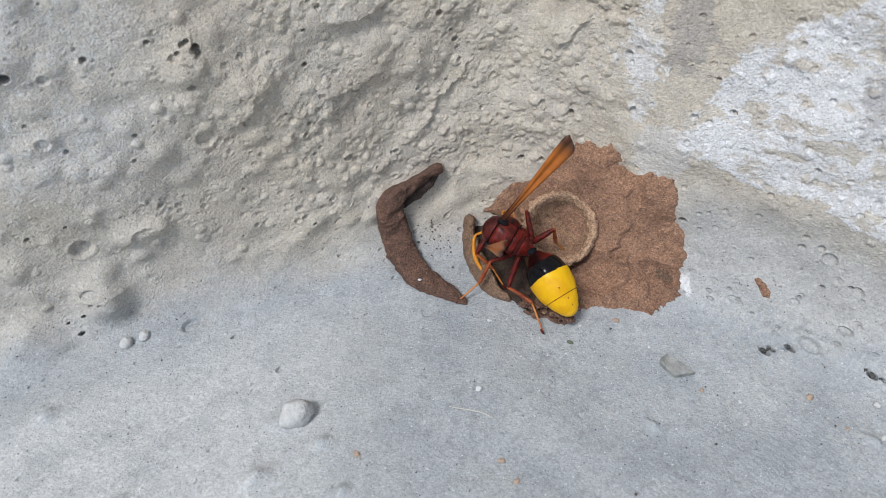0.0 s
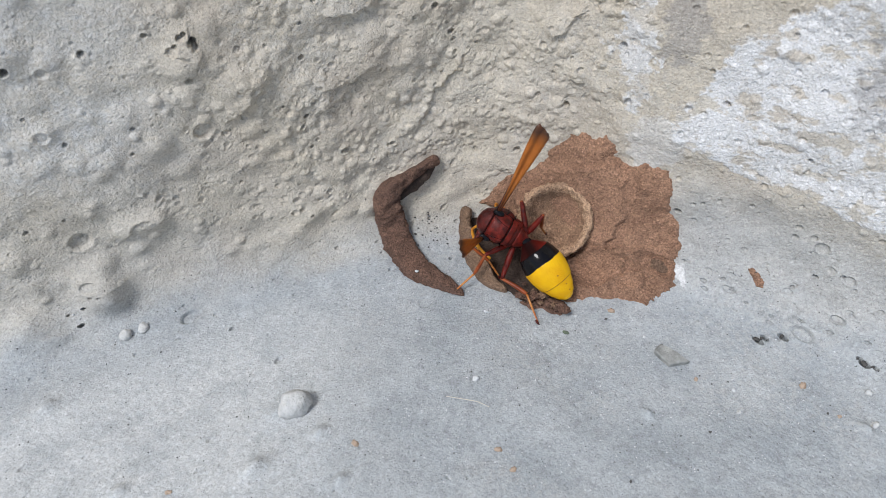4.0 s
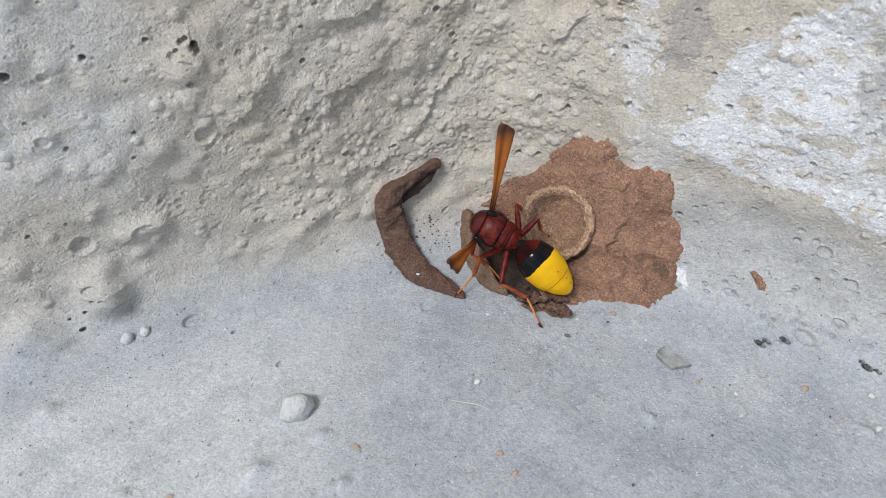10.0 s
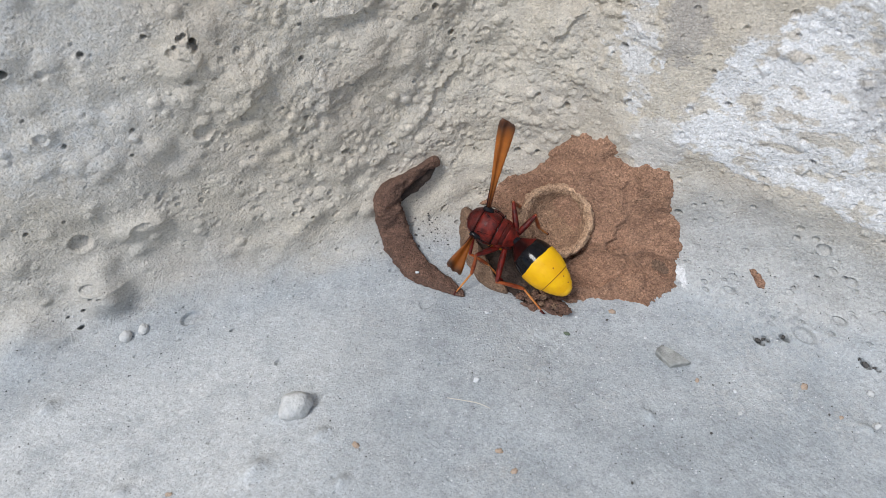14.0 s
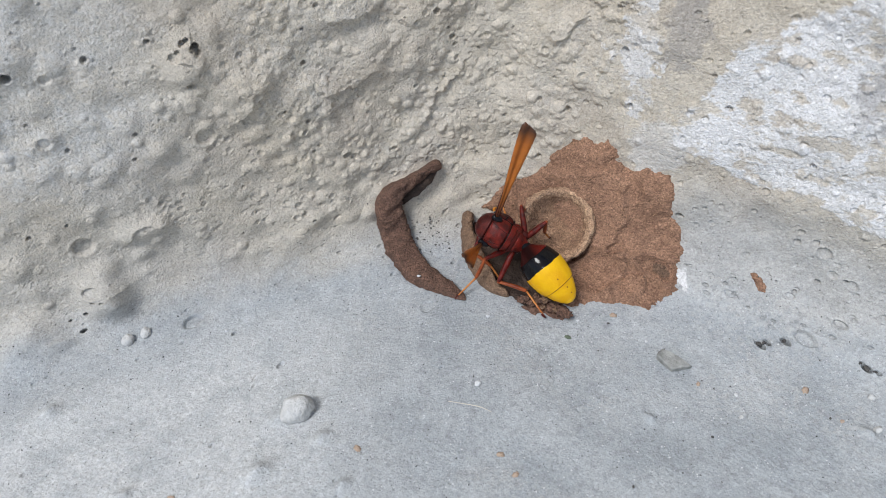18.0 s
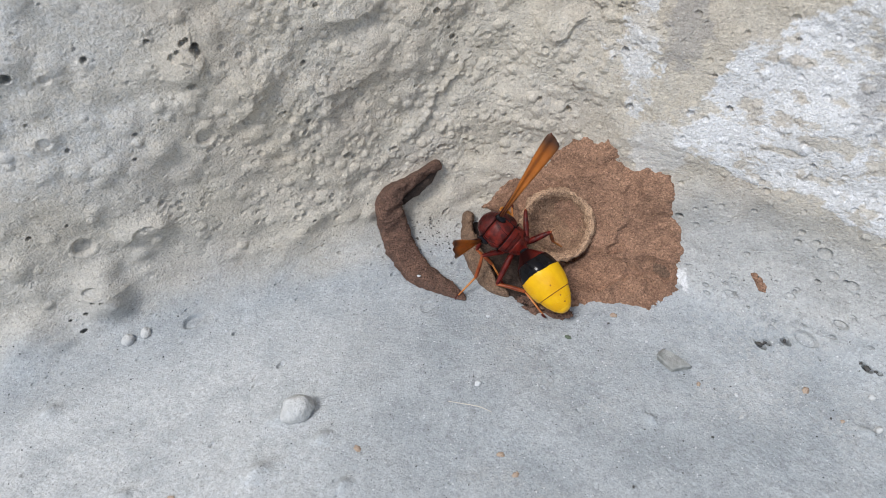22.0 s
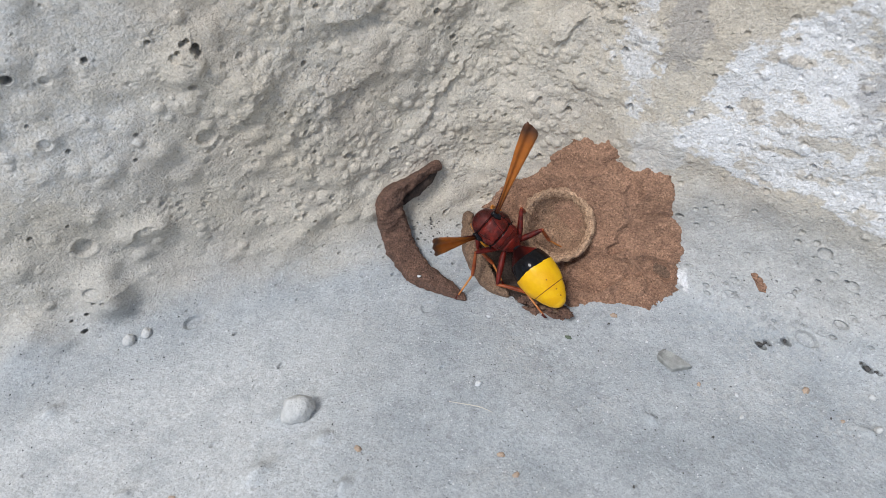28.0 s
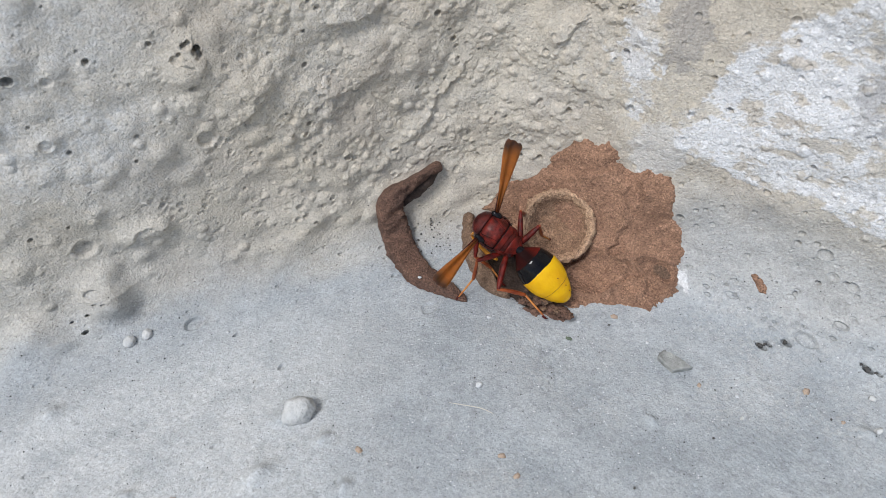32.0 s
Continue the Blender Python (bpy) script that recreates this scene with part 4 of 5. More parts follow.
grains("pale_grit", 2600, GRIT, "fine white grit scattered over the ledge", 7, 0.05, 0.15, -42, 2)
grains("dark_grit", 1500, GRIT_DARK, "fine dark specks scattered over the ledge", 8, 0.04, 0.13, -42, 8)
grains("dark_debris", 60, GRIT_DARK, "dark crumbs of dirt in the hollow behind the crescent", 9, 0.08, 0.26, -5.5, 2.5, -9.8, -4.2)


# the thorax from front to rear: places along it, half widths, heights of back and belly
THORAX = np.array([
    (-4.95, 0.5, 0.05, -0.6), (-4.5, 0.85, 0.25, -0.9), (-3.9, 1.2, 0.7, -1.3), (-3.3, 1.4, 1.05, -1.6), (-2.7, 1.6, 1.35, -1.9), (-2.0, 1.8, 1.62, -2.2),
    (-1.3, 1.93, 1.82, -2.4), (-0.5, 1.97, 1.82, -2.3), (0.4, 1.92, 1.55, -2.0), (1.0, 1.78, 1.22, -1.6), (1.6, 1.35, 0.8, -1.1), (1.95, 0.65, 0.3, -0.5)]).T


# ---- the wasp: x ahead, y to its left, z to its back; millimetres ----
def build_wasp():
    wasp = tagged(new("wasp"), "red potter wasp with amber wings and black-and-yellow abdomen building its nest", "wasp")
    def hull(x, a):
        """A place on the thorax, at the angle a round it from its left side over its back."""
        w = float(np.interp(x, THORAX[0], THORAX[1]))
        top, low = float(np.interp(x, THORAX[0], THORAX[2])), float(np.interp(x, THORAX[0], THORAX[3]))
        c, q = math.cos(a), math.sin(a)
        y = w * math.copysign(abs(c) ** 0.85, c)
        z = math.copysign(abs(q) ** 0.9, q)
        return Vector((x, y, 0.2 * low + (top - 0.2 * low if z > 0 else 0.8 * low) * abs(z)))

    def plate(name, front, rear, material, label="", puff=0.0, seed=0):
        rings = []
        for k in range(15):
            f = k / 14
            x = front + (rear - front) * f
            near_end = 1 - min(1.0, min(f, 1 - f) / 0.14)
            tuck = 1 + puff - (0.2 + puff) * near_end ** 2
            ring = []
            for j in range(40):
                p = hull(x, 2 * math.pi * j / 40)
                grain = 0.02 * noise.fractal((p.x * 1.3 + seed, p.y * 1.3, p.z * 1.3), 0.8, 2.0, 3)
                sweep = (0.25 if name == "pronotum" else 0.1) * (p.y / 2.0) ** 2
                ring.append((p.x - sweep, p.y * (tuck + grain), p.z * (tuck + grain)))
            rings.append(ring)
        return part(name, ring_mesh(rings), material, wasp, label)

    plate("pronotum", 1.95, 0.55, DEEP_RED, "dark red collar", 0.0, 1)
    plate("mesoscutum", 0.62, -1.98, RED, "glossy red back plate", 0.02, 2)
    plate("scutellum", -1.92, -2.78, RED, "", 0.04, 3)
    plate("metanotum", -2.72, -3.28, DEEP_RED, "", 0.0, 4)
    plate("propodeum", -3.2, -4.95, RED, "", 0.02, 5)
    for y in (-1, 1):
        part("mesopleuron", ellipsoid((-0.9, 1.4 * y, -0.8), (1.5, 0.9, 1.25), 0.06, 2, 4), DEEP_RED, wasp, "dark red flank plate")
        part("metapleuron", ellipsoid((-2.7, 1.15 * y, -0.6), (0.95, 0.75, 1.0), 0.06, 3, 4), RED, wasp)
        part("tegula", ellipsoid((0.1, 1.75 * y, 0.9), (0.75, 0.42, 0.36), 0.12, 7), BLACK, wasp, "dark wing-base plate")
        part("suture", tube([hull(x, math.pi / 2 - y * a) for x, a in ((0.3, 0.62), (-0.5, 0.5), (-1.3, 0.42), (-1.9, 0.4))], [0.05, 0.04, 0.04, 0.03], 6, 14), BLACK, wasp, "dark seam on the back")
        part("suture", tube([hull(x, math.pi / 2 - y * a) for x, a in ((-2.0, 0.35), (-2.4, 0.8), (-2.8, 1.2), (-3.2, 1.5))], [0.05, 0.06, 0.06, 0.04], 6, 14), BLACK, wasp, "dark seam on the back")
        part("groove", tube([hull(x, math.pi / 2 - y * a) * 1.01 for x, a in ((0.6, 1.25), (-0.4, 1.3), (-1.6, 1.3), (-2.9, 1.35))], [0.13, 0.1, 0.09, 0.06], 6, 14), BLACK, wasp, "dark groove along the flank")
        for a0, a1 in ((0.35, -0.5), (-0.9, -1.6), (-2.1, -2.3)):
            part("groove", tube([(a0, 1.95 * y, 0.35), ((a0 + a1) / 2 + 0.1, 2.16 * y, -0.35), (a1, 1.85 * y, -1.1)], [0.07, 0.09, 0.05], 6, 10), BLACK, wasp, "dark groove between the flank plates")
        for hx, hy, hz in ((0.4, 0.9, -1.8), (-3.3, 1.25, -1.2), (-4.1, 1.05, -1.0)):
            part("coxa", ellipsoid((hx, hy * y, hz), (0.62, 0.5, 0.6), 0.05, 6, 3), DEEP_RED, wasp)
    part("suture", tube([hull(-1.96, a) for a in (0.35, 0.8, 1.2, 1.57, 1.95, 2.35, 2.8)], [0.06, 0.06, 0.06], 6, 20), BLACK, wasp, "dark seam on the back")
    part("suture", tube([hull(0.58 - 0.25 * math.cos(a) ** 2, a) for a in (0.35, 0.8, 1.2, 1.57, 1.95, 2.35, 2.8)], [0.03, 0.035, 0.03], 6, 20), BLACK, wasp, "dark seam behind the collar")
    part("midline", tube([hull(x, math.pi / 2) for x in (-0.7, -1.2, -1.6, -1.95)], [0.02, 0.04, 0.05], 6, 10), BLACK, wasp, "dark line along the back")
    part("sternum", ellipsoid((-1.7, 0.2, -1.9), (2.3, 1.75, 1.15), 0.08, 12, 4), DEEP_RED, wasp, "dark red underside")
    part("petiole", tube([(-4.3, 0, -0.3), (-4.8, 0, -0.2), (-5.2, 0, -0.15)], [0.7, 0.6, 0.62], 14, 8), BLACK, wasp, "short black waist")
    head = part("head", ellipsoid((-0.3, 0, -2.7), (0.95, 1.6, 1.4), 0.03, 8, 4), DEEP_RED, wasp, "dark red head bent down")
    for y in (-1, 1):
        part("eye", ellipsoid((-0.1, 1.2 * y, -2.65), (0.55, 0.45, 1.0), 0, 9), BLACK, head, "dark oval eye")
        part("mandible", tube([(0.0, 0.6 * y, -3.8), (0.3, 0.5 * y, -4.4), (0.2, 0.1 * y, -5.0)], [0.32, 0.24, 0.08], 8, 8), LEG, head)

    abdomen = new("abdomen")
    abdomen.parent = wasp

    long, wide = 9.2, 2.6

    def tergite(name, profile, material, label=""):
        """A segment turned from (radius, place along the abdomen) in shares of its size, with uneven colour borders."""
        path = [(r * wide, z * long) for r, z, _ in spline([(r, z, 0) for r, z in profile], 4 * len(profile))]
        bm = lathe(path, 56, 0.0, 0, "x", 0.92)
        for v in bm.verts:
            a, f = math.atan2(v.co.z, v.co.y), v.co.x / long
            wave = 0.32 * math.exp(-((f - 0.375) / 0.1) ** 2) + 0.2 * math.exp(-((f - 0.19) / 0.07) ** 2)
            v.co.x += wave * (math.cos(2 * a) * 0.4 + 0.5 * noise.noise((math.cos(a) * 2.5, math.sin(a) * 2.5, 4.2)) + 0.2 * noise.noise((math.cos(a) * 7, math.sin(a) * 7, 1.2)))
        return part(name, bm, material, abdomen, label)

    tergite("tergite", [(0.1, 0.0), (0.27, 0.03), (0.54, 0.11), (0.76, 0.17), (0.82, 0.195), (0.76, 0.21)], TERGITE, "first segment, dark with a red left flank")
    tergite("black_band", [(0.74, 0.17), (0.825, 0.192), (0.93, 0.27), (0.985, 0.35), (1.0, 0.385), (0.85, 0.39)], BLACK, "glossy black band")
    tergite("yellow_band", [(0.85, 0.355), (1.005, 0.372), (1.015, 0.47), (0.965, 0.6), (0.865, 0.69), (0.84, 0.703), (0.72, 0.698)], YELLOW, "bright yellow segment")
    tergite("tergite", [(0.68, 0.66), (0.81, 0.69), (0.76, 0.75), (0.665, 0.82), (0.635, 0.837), (0.54, 0.832)], YELLOW)
    tergite("tergite", [(0.52, 0.81), (0.615, 0.83), (0.54, 0.88), (0.43, 0.928), (0.34, 0.93)], YELLOW)
    tergite("tergite", [(0.32, 0.91), (0.415, 0.922), (0.33, 0.96), (0.2, 0.985), (0.03, 1.0)], YELLOW_TIP, "amber-yellow tip")
    for rows in ([(0.77, 0.690), (0.838, 0.699), (0.834, 0.706), (0.81, 0.714), (0.73, 0.714)],):
        part("seam_line", lathe([(r * wide, z * long) for r, z in rows], 48, 0, 0, "x", 0.92), BROWN_LINE, abdomen, "brown line between the yellow segments")
    for f, a, r in ((0.60, 1.25, 0.965), (0.77, 1.05, 0.735), (0.87, 0.95, 0.555)):
        part("spot", ellipsoid((f * long, r * wide * math.cos(a), 0.92 * r * wide * math.sin(a)), (0.11, 0.1, 0.06), 0, 1, 2), BROWN_LINE, abdomen, "small dark spot")

    wings = []
    for side in (-1, 1):
        rings = []
        for i in range(30):
            f = i / 29
            x = 13.2 * f
            w = float(np.interp(f, [0, 0.08, 0.25, 0.5, 0.75, 0.93, 0.985, 1.0], [0.20, 0.22, 0.32, 0.60, 0.88, 1.02, 0.95, 0.72]))
            thick = float(np.interp(f, [0, 0.1, 0.4, 1.0], [0.22, 0.13, 0.07, 0.035]))
            ring = []
            for j in range(14):
                u = -1 + 2 * j / 13
                fold = 0.22 * w * math.cos(u * 5.0) * (1 - 0.4 * f)
                slant = 0.45 * u * side * step(0.8, 1.0, np.array(f)).item()
                ring.append((x + slant, u * w, fold + thick))
            for j in range(13, -1, -1):
                u = -1 + 2 * j / 13
                fold = 0.22 * w * math.cos(u * 5.0) * (1 - 0.4 * f)
                slant = 0.45 * u * side * step(0.8, 1.0, np.array(f)).item()
                ring.append((x + slant, u * w, fold - thick))
            rings.append(ring)
        wing = part("wing", ring_mesh(rings), WING, wasp, "folded amber wing with a brown tip")
        for y0, y1, z in ((0.30, 0.95, 0.1), (-0.25, -0.9, 0.1), (0.05, 0.2, 0.24)):
            part("vein", tube([(0.1, y0 * 0.6, z), (4, y0 * 1.2, z), (8, (y0 + y1) / 2, z), (12.4, y1, z * 0.8)], [0.16, 0.09, 0.06, 0.03], 6, 14), DEEP_RED, wing)
        wings.append(wing)

    legs = {}
    for name, (hip, thick, femur, shin_length, ankle) in HIPS.items():
        leg = part("leg", tube([(0, 0, 0), (femur * 0.3, 0, 0.06), (femur * 0.65, 0, 0.05), (femur, 0, 0)],
                               [0.34 * thick, 0.50 * thick, 0.44 * thick, 0.28 * thick], 12, 16), RED, wasp, "dark red leg with an orange foot")
        part("knee", ellipsoid((femur, 0, 0), (0.26 * thick, 0.25 * thick, 0.25 * thick), 0, 1, 2), LEG, leg)
        shin = new("shin")
        shin.parent = leg
        shin.location = (femur * MM, 0, 0)
        joint = shin_length * 0.48
        part("tibia", tube([(0, 0, 0), (joint * 0.3, 0, ankle * 0.36), (joint * 0.7, 0, ankle * 0.76), (joint, 0, ankle)],
                           [0.22 * thick, 0.28 * thick, 0.34 * thick, 0.26 * thick], 10, 12), LEG, shin)
        bits = []
        for a, b in ((0, 0.36), (0.36, 0.56), (0.56, 0.74), (0.74, 0.87), (0.87, 1.0)):
            for f in (a + 0.01, (a + b) / 2, b):
                bits.append((joint + (shin_length - joint) * f, 0.0, ankle * (1 - f)))
        part("tarsus", tube(bits, [0.15, 0.12, 0.15, 0.11, 0.14, 0.1, 0.12, 0.08, 0.11, 0.06], 8), SHIN, shin)
        part("claw", tube([(shin_length - 0.55, 0, 0.01 + 0.04 * ankle), (shin_length - 0.1, 0.02, 0.03), (shin_length + 0.2, 0.12, -0.04)], [0.15, 0.17, 0.05], 8, 6), DEEP_RED, shin, "dark claw")
        legs[name] = (leg, shin)

    feelers = []
    for y in (-1, 1):
        f = part("antenna", tube([(0, 0, 0), (1.7, 0.1, 0.1)], [0.16, 0.17], 8), FEELER, wasp, "orange-yellow feeler")
        part("flagellum", tube([(1.7, 0.1, 0.1), (2.3, -0.4, 0.2), (2.9, -1.6, 0.1), (3.2, -3.0, -0.1), (3.0, -4.5, -0.3)], [0.16, 0.2, 0.25, 0.27, 0.2], 10, 20), FEELER, f)
        feelers.append(f)
    return wasp, abdomen, wings, legs, feelers


# hip, thickness, length of thigh and of shin with foot, bend at the ankle
HIPS = {"fore_right": ((0.2, -0.7, -2.2), 0.75, 3.2, 6.0, -0.4), "fore_left": ((0.6, 1.2, -2.0), 0.75, 3.2, 6.0, -0.4),
        "mid_right": ((-4.3, -1.0, -1.1), 0.78, 3.7, 8.3, -0.4), "mid_left": ((-3.2, 1.8, -1.3), 0.8, 3.3, 7.1, -1.0),
        "hind_right": ((-4.5, -0.8, -1.0), 0.82, 3.2, 6.9, -0.5), "hind_left": ((-4.0, 1.5, -1.3), 0.85, 4.4, 7.2, -1.2)}
WASP, ABDOMEN, WINGS, LEGS, FEELERS = build_wasp()


# ---- what moves ----
def bend(hip, foot, knee_way, femur, shin_length):
    """Poses of thigh and shin (in the thigh's space) that reach from hip to foot, the knee towards knee_way."""
    hip, foot, knee_way = Vector(hip), Vector(foot), Vector(knee_way)
    line = foot - hip
    d = min(max(line.length, shin_length - femur + 0.3), shin_length + femur - 0.05)
    ahead = line.normalized()
    side = (knee_way - hip) - ahead * (knee_way - hip).dot(ahead)
    side.normalize()
    c = (femur ** 2 + d * d - shin_length ** 2) / (2 * femur * d)
    knee = hip + ahead * femur * c + side * femur * math.sqrt(max(0.0, 1 - c * c))
    end = hip + ahead * d

    def frame_along(a, b, up):
        x = (b - a).normalized()
        y = up.cross(x).normalized()
        m = Matrix((x, y, x.cross(y))).transposed().to_4x4()
        m.translation = a * MM
        return m

    thigh, shin = frame_along(hip, knee, side), frame_along(knee, end, side)
    return thigh, thigh.inverted() @ shin


def motions():
    body = [
        (0, pose(0.00119, -0.01160, 0.00935, -65.62, -22.56, 160.63)),
        (1, pose(0.00174, -0.01156, 0.00934, -72.88, -29.80, 158.89)),
        (2, pose(0.00144, -0.01196, 0.00964, -71.93, -27.37, 160.76)),
        (3, pose(0.00114, -0.01196, 0.00959, -64.15, -25.93, 164.95)),
        (6, pose(0.00087, -0.01202, 0.00974, -62.56, -22.23, 164.52)),
        (7, pose(0.00066, -0.01207, 0.00977, -64.50, -21.62, 166.85)),
        (8, pose(0.00047, -0.01194, 0.00991, -62.31, -23.07, 165.29)),
        (9, pose(0.00039, -0.01191, 0.00995, -58.45, -23.21, 163.32)),
        (10, pose(-0.00001, -0.01203, 0.00982, -53.07, -22.79, 163.99)),
        (11, pose(0.00010, -0.01188, 0.00976, -53.97, -21.19, 162.01)),
        (12, pose(-0.00030, -0.01202, 0.00969, -48.14, -23.25, 159.69)),
        (13, pose(-0.00006, -0.01190, 0.00976, -51.43, -23.36, 162.17)),
        (14, pose(-0.00028, -0.01186, 0.00982, -47.36, -19.38, 158.83)),
        (17, pose(0.00058, -0.01241, 0.00957, -69.77, -23.09, 165.19)),
        (18, pose(0.00060, -0.01223, 0.00975, -65.36, -23.22, 164.65)),
        (19, pose(0.00050, -0.01245, 0.00948, -54.78, -17.70, 163.67)),
        (20, pose(0.00060, -0.01240, 0.00961, -60.76, -25.97, 161.79)),
        (21, pose(0.00051, -0.01231, 0.00969, -58.54, -26.95, 158.01)),
        (22, pose(0.00088, -0.01210, 0.00984, -64.55, -29.27, 155.15)),
        (23, pose(0.00100, -0.01171, 0.01024, -57.53, -29.93, 151.18)),
        (24, pose(0.00093, -0.01152, 0.01043, -53.35, -34.07, 145.95)),
        (25, pose(0.00084, -0.01166, 0.01027, -63.09, -35.36, 151.07)),
        (28, pose(0.00014, -0.01162, 0.00997, -60.50, -33.50, 158.50)),
        (29, pose(0.00043, -0.01214, 0.00988, -56.99, -31.83, 162.57)),
        (30, pose(0.00018, -0.01211, 0.00997, -52.19, -28.28, 159.61)),
        (31, pose(-0.00004, -0.01207, 0.00999, -53.34, -26.69, 162.73)),
        (32, pose(0.00013, -0.01203, 0.01013, -42.97, -27.29, 155.17)),
    ]
    walk(WASP, body)
    walk(ABDOMEN, [
        (0, pose(-0.00500, 0.00000, -0.00020, -0.99, -19.69, 156.09)),
        (1, pose(-0.00460, 0.00000, -0.00020, -1.52, -25.21, 160.50)),
        (2, pose(-0.00460, 0.00000, -0.00020, -1.56, -23.01, 163.37)),
        (3, pose(-0.00460, 0.00000, -0.00020, -1.44, -4.28, 157.22)),
        (6, pose(-0.00460, 0.00000, -0.00020, -1.13, -13.17, 158.41)),
        (7, pose(-0.00460, 0.00000, -0.00020, -1.27, -4.65, 157.63)),
        (8, pose(-0.00460, 0.00000, -0.00020, -1.12, -3.34, 160.86)),
        (9, pose(-0.00460, 0.00000, -0.00020, -0.86, 4.73, 161.78)),
        (10, pose(-0.00460, 0.00000, -0.00020, -0.65, 3.87, 164.04)),
        (11, pose(-0.00460, 0.00000, -0.00020, -0.49, 3.33, 161.80)),
        (12, pose(-0.00460, 0.00000, -0.00020, -0.26, 2.00, 168.01)),
        (13, pose(-0.00460, 0.00000, -0.00020, -0.53, 8.90, 165.15)),
        (14, pose(-0.00460, 0.00000, -0.00020, 0.06, -3.55, 163.69)),
        (17, pose(-0.00460, 0.00000, -0.00020, -1.46, -0.55, 158.50)),
        (18, pose(-0.00460, 0.00000, -0.00020, -1.24, -9.33, 160.26)),
        (19, pose(-0.00460, 0.00000, -0.00020, -0.25, -4.75, 152.42)),
        (20, pose(-0.00460, 0.00000, -0.00020, -0.55, -19.35, 160.88)),
        (21, pose(-0.00460, 0.00000, -0.00020, -0.71, -0.37, 161.86)),
        (22, pose(-0.00460, 0.00000, -0.00020, -1.34, -17.47, 167.48)),
        (23, pose(-0.00460, 0.00000, -0.00020, -1.21, 7.15, 161.45)),
        (24, pose(-0.00460, 0.00000, -0.00020, -0.74, 0.34, 172.89)),
        (25, pose(-0.00460, 0.00000, -0.00020, -1.35, -15.23, 173.29)),
        (28, pose(-0.00460, 0.00000, -0.00020, -1.88, -19.67, 170.35)),
        (29, pose(-0.00460, 0.00000, -0.00020, -1.27, 2.56, 166.10)),
        (30, pose(-0.00460, 0.00000, -0.00020, -0.73, 5.26, 167.93)),
        (31, pose(-0.00460, 0.00000, -0.00020, -0.84, 3.18, 165.02)),
        (32, pose(-0.00460, 0.00000, -0.00020, -0.19, 8.83, 171.33)),
    ])
    walk(WINGS[0], [
        (0, pose(0.00030, -0.00205, 0.00090, -167.43, -13.87, -98.28)),
        (1, pose(0.00030, -0.00205, 0.00090, -167.51, -14.68, -84.60)),
        (2, pose(0.00030, -0.00205, 0.00090, -166.35, -13.55, -83.53)),
        (3, pose(0.00030, -0.00205, 0.00090, -170.62, -26.87, -84.64)),
        (6, pose(0.00030, -0.00205, 0.00090, -166.60, -26.14, -83.62)),
        (7, pose(0.00030, -0.00205, 0.00090, -167.24, -23.70, -81.86)),
        (8, pose(0.00030, -0.00205, 0.00090, -166.49, -30.20, -77.80)),
        (9, pose(0.00030, -0.00205, 0.00090, -165.18, -34.89, -75.45)),
        (10, pose(0.00030, -0.00205, 0.00090, -166.29, -40.19, -67.96)),
        (11, pose(0.00030, -0.00205, 0.00090, -162.71, -38.45, -72.45)),
        (12, pose(0.00030, -0.00205, 0.00090, -164.62, -47.88, -61.77)),
        (13, pose(0.00030, -0.00205, 0.00090, -165.86, -43.30, -69.28)),
        (14, pose(0.00030, -0.00205, 0.00090, -160.18, -45.10, -74.68)),
        (17, pose(0.00030, -0.00205, 0.00090, -163.06, -12.62, -75.66)),
        (18, pose(0.00030, -0.00205, 0.00090, -165.40, -22.17, -79.08)),
        (19, pose(0.00030, -0.00205, 0.00090, -163.75, -31.61, -92.51)),
        (20, pose(0.00030, -0.00205, 0.00090, -166.58, -27.92, -79.67)),
        (21, pose(0.00030, -0.00205, 0.00090, -164.70, -32.09, -80.55)),
        (22, pose(0.00030, -0.00205, 0.00090, -164.12, -21.57, -84.11)),
        (23, pose(0.00030, -0.00205, 0.00090, -163.13, -23.98, -89.27)),
        (24, pose(0.00030, -0.00205, 0.00090, -162.58, -30.65, -87.07)),
        (25, pose(0.00030, -0.00205, 0.00090, -163.33, -21.49, -76.86)),
        (28, pose(0.00030, -0.00205, 0.00090, -166.51, -25.84, -69.04)),
        (29, pose(0.00030, -0.00205, 0.00090, -171.92, -35.75, -69.31)),
        (30, pose(0.00030, -0.00205, 0.00090, -168.92, -45.62, -74.28)),
        (31, pose(0.00030, -0.00205, 0.00090, -169.37, -43.13, -69.64)),
        (32, pose(0.00030, -0.00205, 0.00090, -168.38, -56.52, -60.78)),
    ])
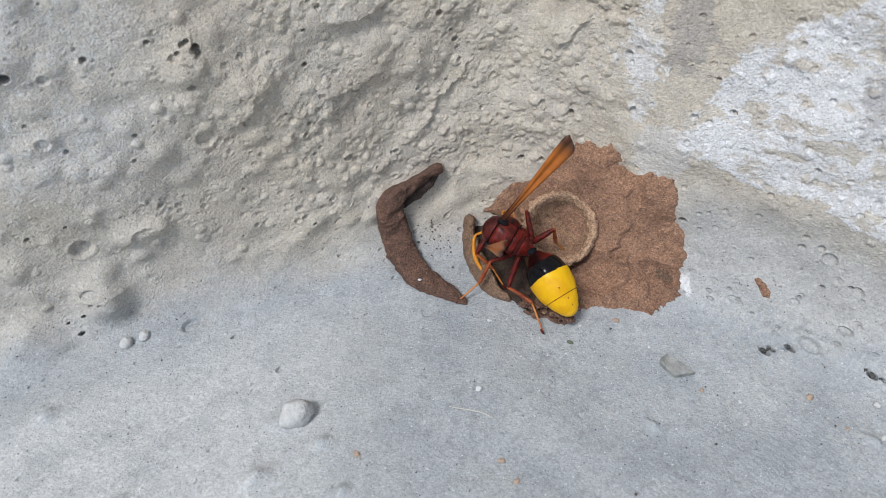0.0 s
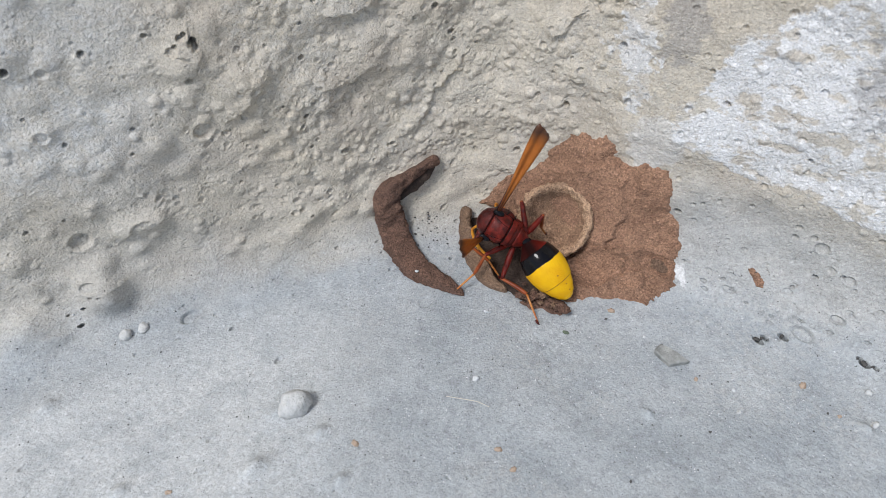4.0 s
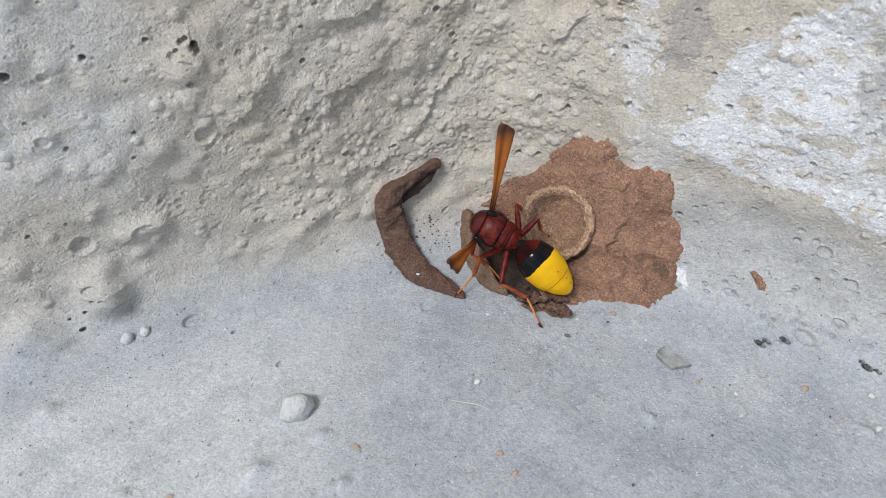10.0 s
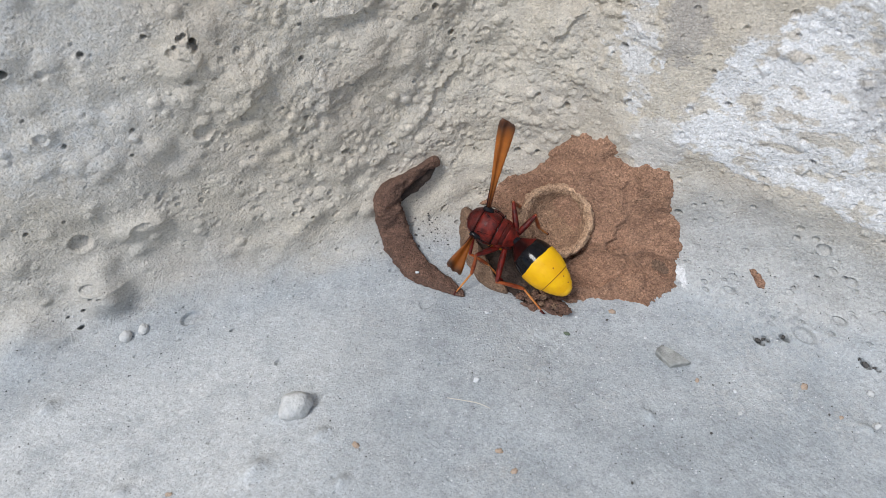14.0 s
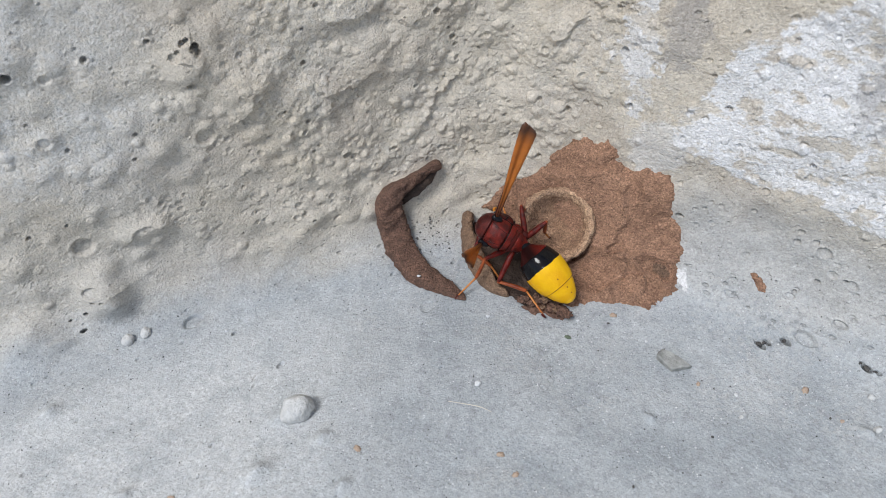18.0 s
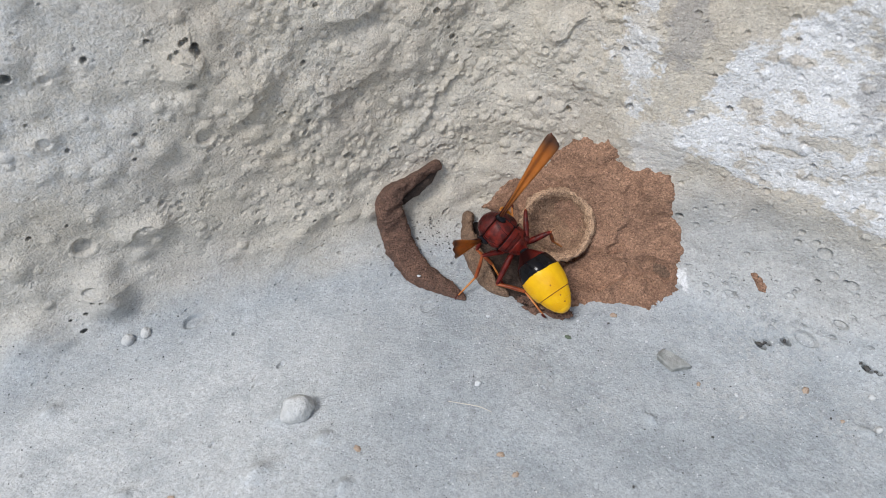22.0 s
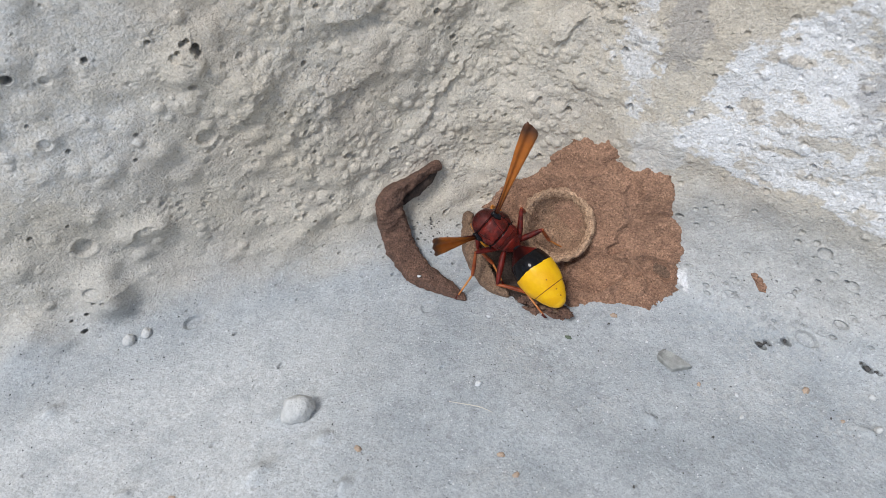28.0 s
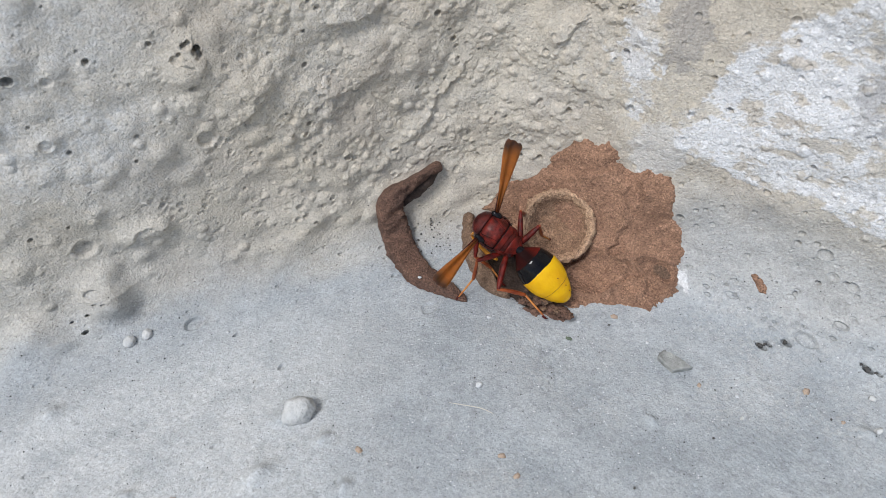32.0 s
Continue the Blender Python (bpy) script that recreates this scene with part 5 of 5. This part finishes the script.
    walk(WINGS[1], [
        (0, pose(0.00030, 0.00205, 0.00090, 101.82, -67.57, -98.41)),
        (1, pose(0.00030, 0.00205, 0.00090, -104.62, -65.79, -49.13)),
        (2, pose(0.00030, 0.00205, 0.00090, -115.22, -65.79, -45.29)),
        (3, pose(0.00030, 0.00205, 0.00090, -122.67, -72.96, -21.20)),
        (6, pose(0.00030, 0.00205, 0.00090, -123.93, -76.01, -18.54)),
        (7, pose(0.00030, 0.00205, 0.00090, -120.08, -74.68, -20.80)),
        (8, pose(0.00030, 0.00205, 0.00090, -124.51, -78.48, -1.30)),
        (9, pose(0.00030, 0.00205, 0.00090, -147.25, -79.50, 24.84)),
        (10, pose(0.00030, 0.00205, 0.00090, -171.28, -75.01, 48.55)),
        (11, pose(0.00030, 0.00205, 0.00090, -168.40, -80.45, 46.66)),
        (12, pose(0.00030, 0.00205, 0.00090, 169.91, -69.69, 73.35)),
        (13, pose(0.00030, 0.00205, 0.00090, -179.91, -73.79, 63.33)),
        (14, pose(0.00030, 0.00205, 0.00090, 159.69, -73.60, 88.93)),
        (17, pose(0.00030, 0.00205, 0.00090, -82.91, -73.37, -46.78)),
        (18, pose(0.00030, 0.00205, 0.00090, -80.67, -78.47, -38.42)),
        (19, pose(0.00030, 0.00205, 0.00090, 171.26, -85.12, 91.95)),
        (20, pose(0.00030, 0.00205, 0.00090, -108.42, -80.42, -11.46)),
        (21, pose(0.00030, 0.00205, 0.00090, -123.55, -80.80, -4.04)),
        (22, pose(0.00030, 0.00205, 0.00090, -105.59, -75.37, -35.00)),
        (23, pose(0.00030, 0.00205, 0.00090, -132.67, -76.56, -24.99)),
        (24, pose(0.00030, 0.00205, 0.00090, -147.32, -78.81, 4.69)),
        (25, pose(0.00030, 0.00205, 0.00090, -139.17, -68.89, -13.16)),
        (28, pose(0.00030, 0.00205, 0.00090, -151.25, -68.71, 8.29)),
        (29, pose(0.00030, 0.00205, 0.00090, -157.39, -70.28, 34.41)),
        (30, pose(0.00030, 0.00205, 0.00090, -177.81, -70.62, 65.16)),
        (31, pose(0.00030, 0.00205, 0.00090, -174.24, -68.84, 51.41)),
        (32, pose(0.00030, 0.00205, 0.00090, 165.91, -59.06, 80.26)),
    ])
    # the feet hold their places on plaster and mud while the body sways: (from second, x, t, lift)
    feet = {
        "fore_left": ([(0, 2.5, -12.4, 0.8)], (1.5, 4.8, -1.2)),
        "mid_left": ([(0, -3.7, -14.4, 0.3)], (-0.6, 4.4, 0.8)),
        "hind_left": ([(0, 6.9, -18.3, 0.2), (11.6, 7.4, -16.7, 0.8)], (-5.6, 7.0, 0.5)),
        "mid_right": ([(0, 6.5, 4.4, 1.6)], (-1.2, -4.6, 0.6)),
        "hind_right": ([(0, 10.9, -3.9, 3.0), (2.0, 9.4, -2.4, 3.4), (19.5, 10.9, -3.9, 3.0), (29.5, 9.4, -2.4, 3.4)], (-4.8, -5.0, 1.0)),
    }
    for name, (leg, shin) in LEGS.items():
        hip, _, femur, shin_length, _ = HIPS[name]
        if name not in feet:
            y = 1 if name.endswith("left") else -1
            thigh, low = bend(hip, (hip[0] - 1.0, hip[1] + 0.6 * y, hip[2] - 5.8), (hip[0] - 1.0, hip[1] + (4 if y > 0 else 0.2) * y, hip[2] - 2), femur, shin_length)
            leg.matrix_basis, shin.matrix_basis = thigh, low
            continue
        rows_a, rows_b = [], []
        for t, m in body:
            _, x, s, lift = [f for f in feet[name][0] if f[0] <= t][-1]
            foot = m.inverted() @ (on_sheet(x, s, lift)[0] * MM) / MM
            thigh, low = bend(hip, foot, feet[name][1], femur, shin_length)
            rows_a.append((t, thigh))
            rows_b.append((t, low))
        walk(leg, rows_a)
        walk(shin, rows_b)
    walk(FEELERS[0], [(t, pose(-0.0005, -0.0006, -0.0034, 90, 60, a)) for t, a in ((0, -20), (8, -45), (16, -30), (24, -15), (32, -40))])
    walk(FEELERS[1], [(t, pose(0.0009, 0.0011, -0.0022, 180, b, a)) for t, a, b in (
        (0, 55, 5), (1, 50, 5), (2, 60, 5), (3, 65, 8), (6, 95, 60), (14, 100, 65), (20, 95, 60), (23, 88, 48), (25, 84, 42), (29, 90, 55), (32, 95, 60))])


motions()
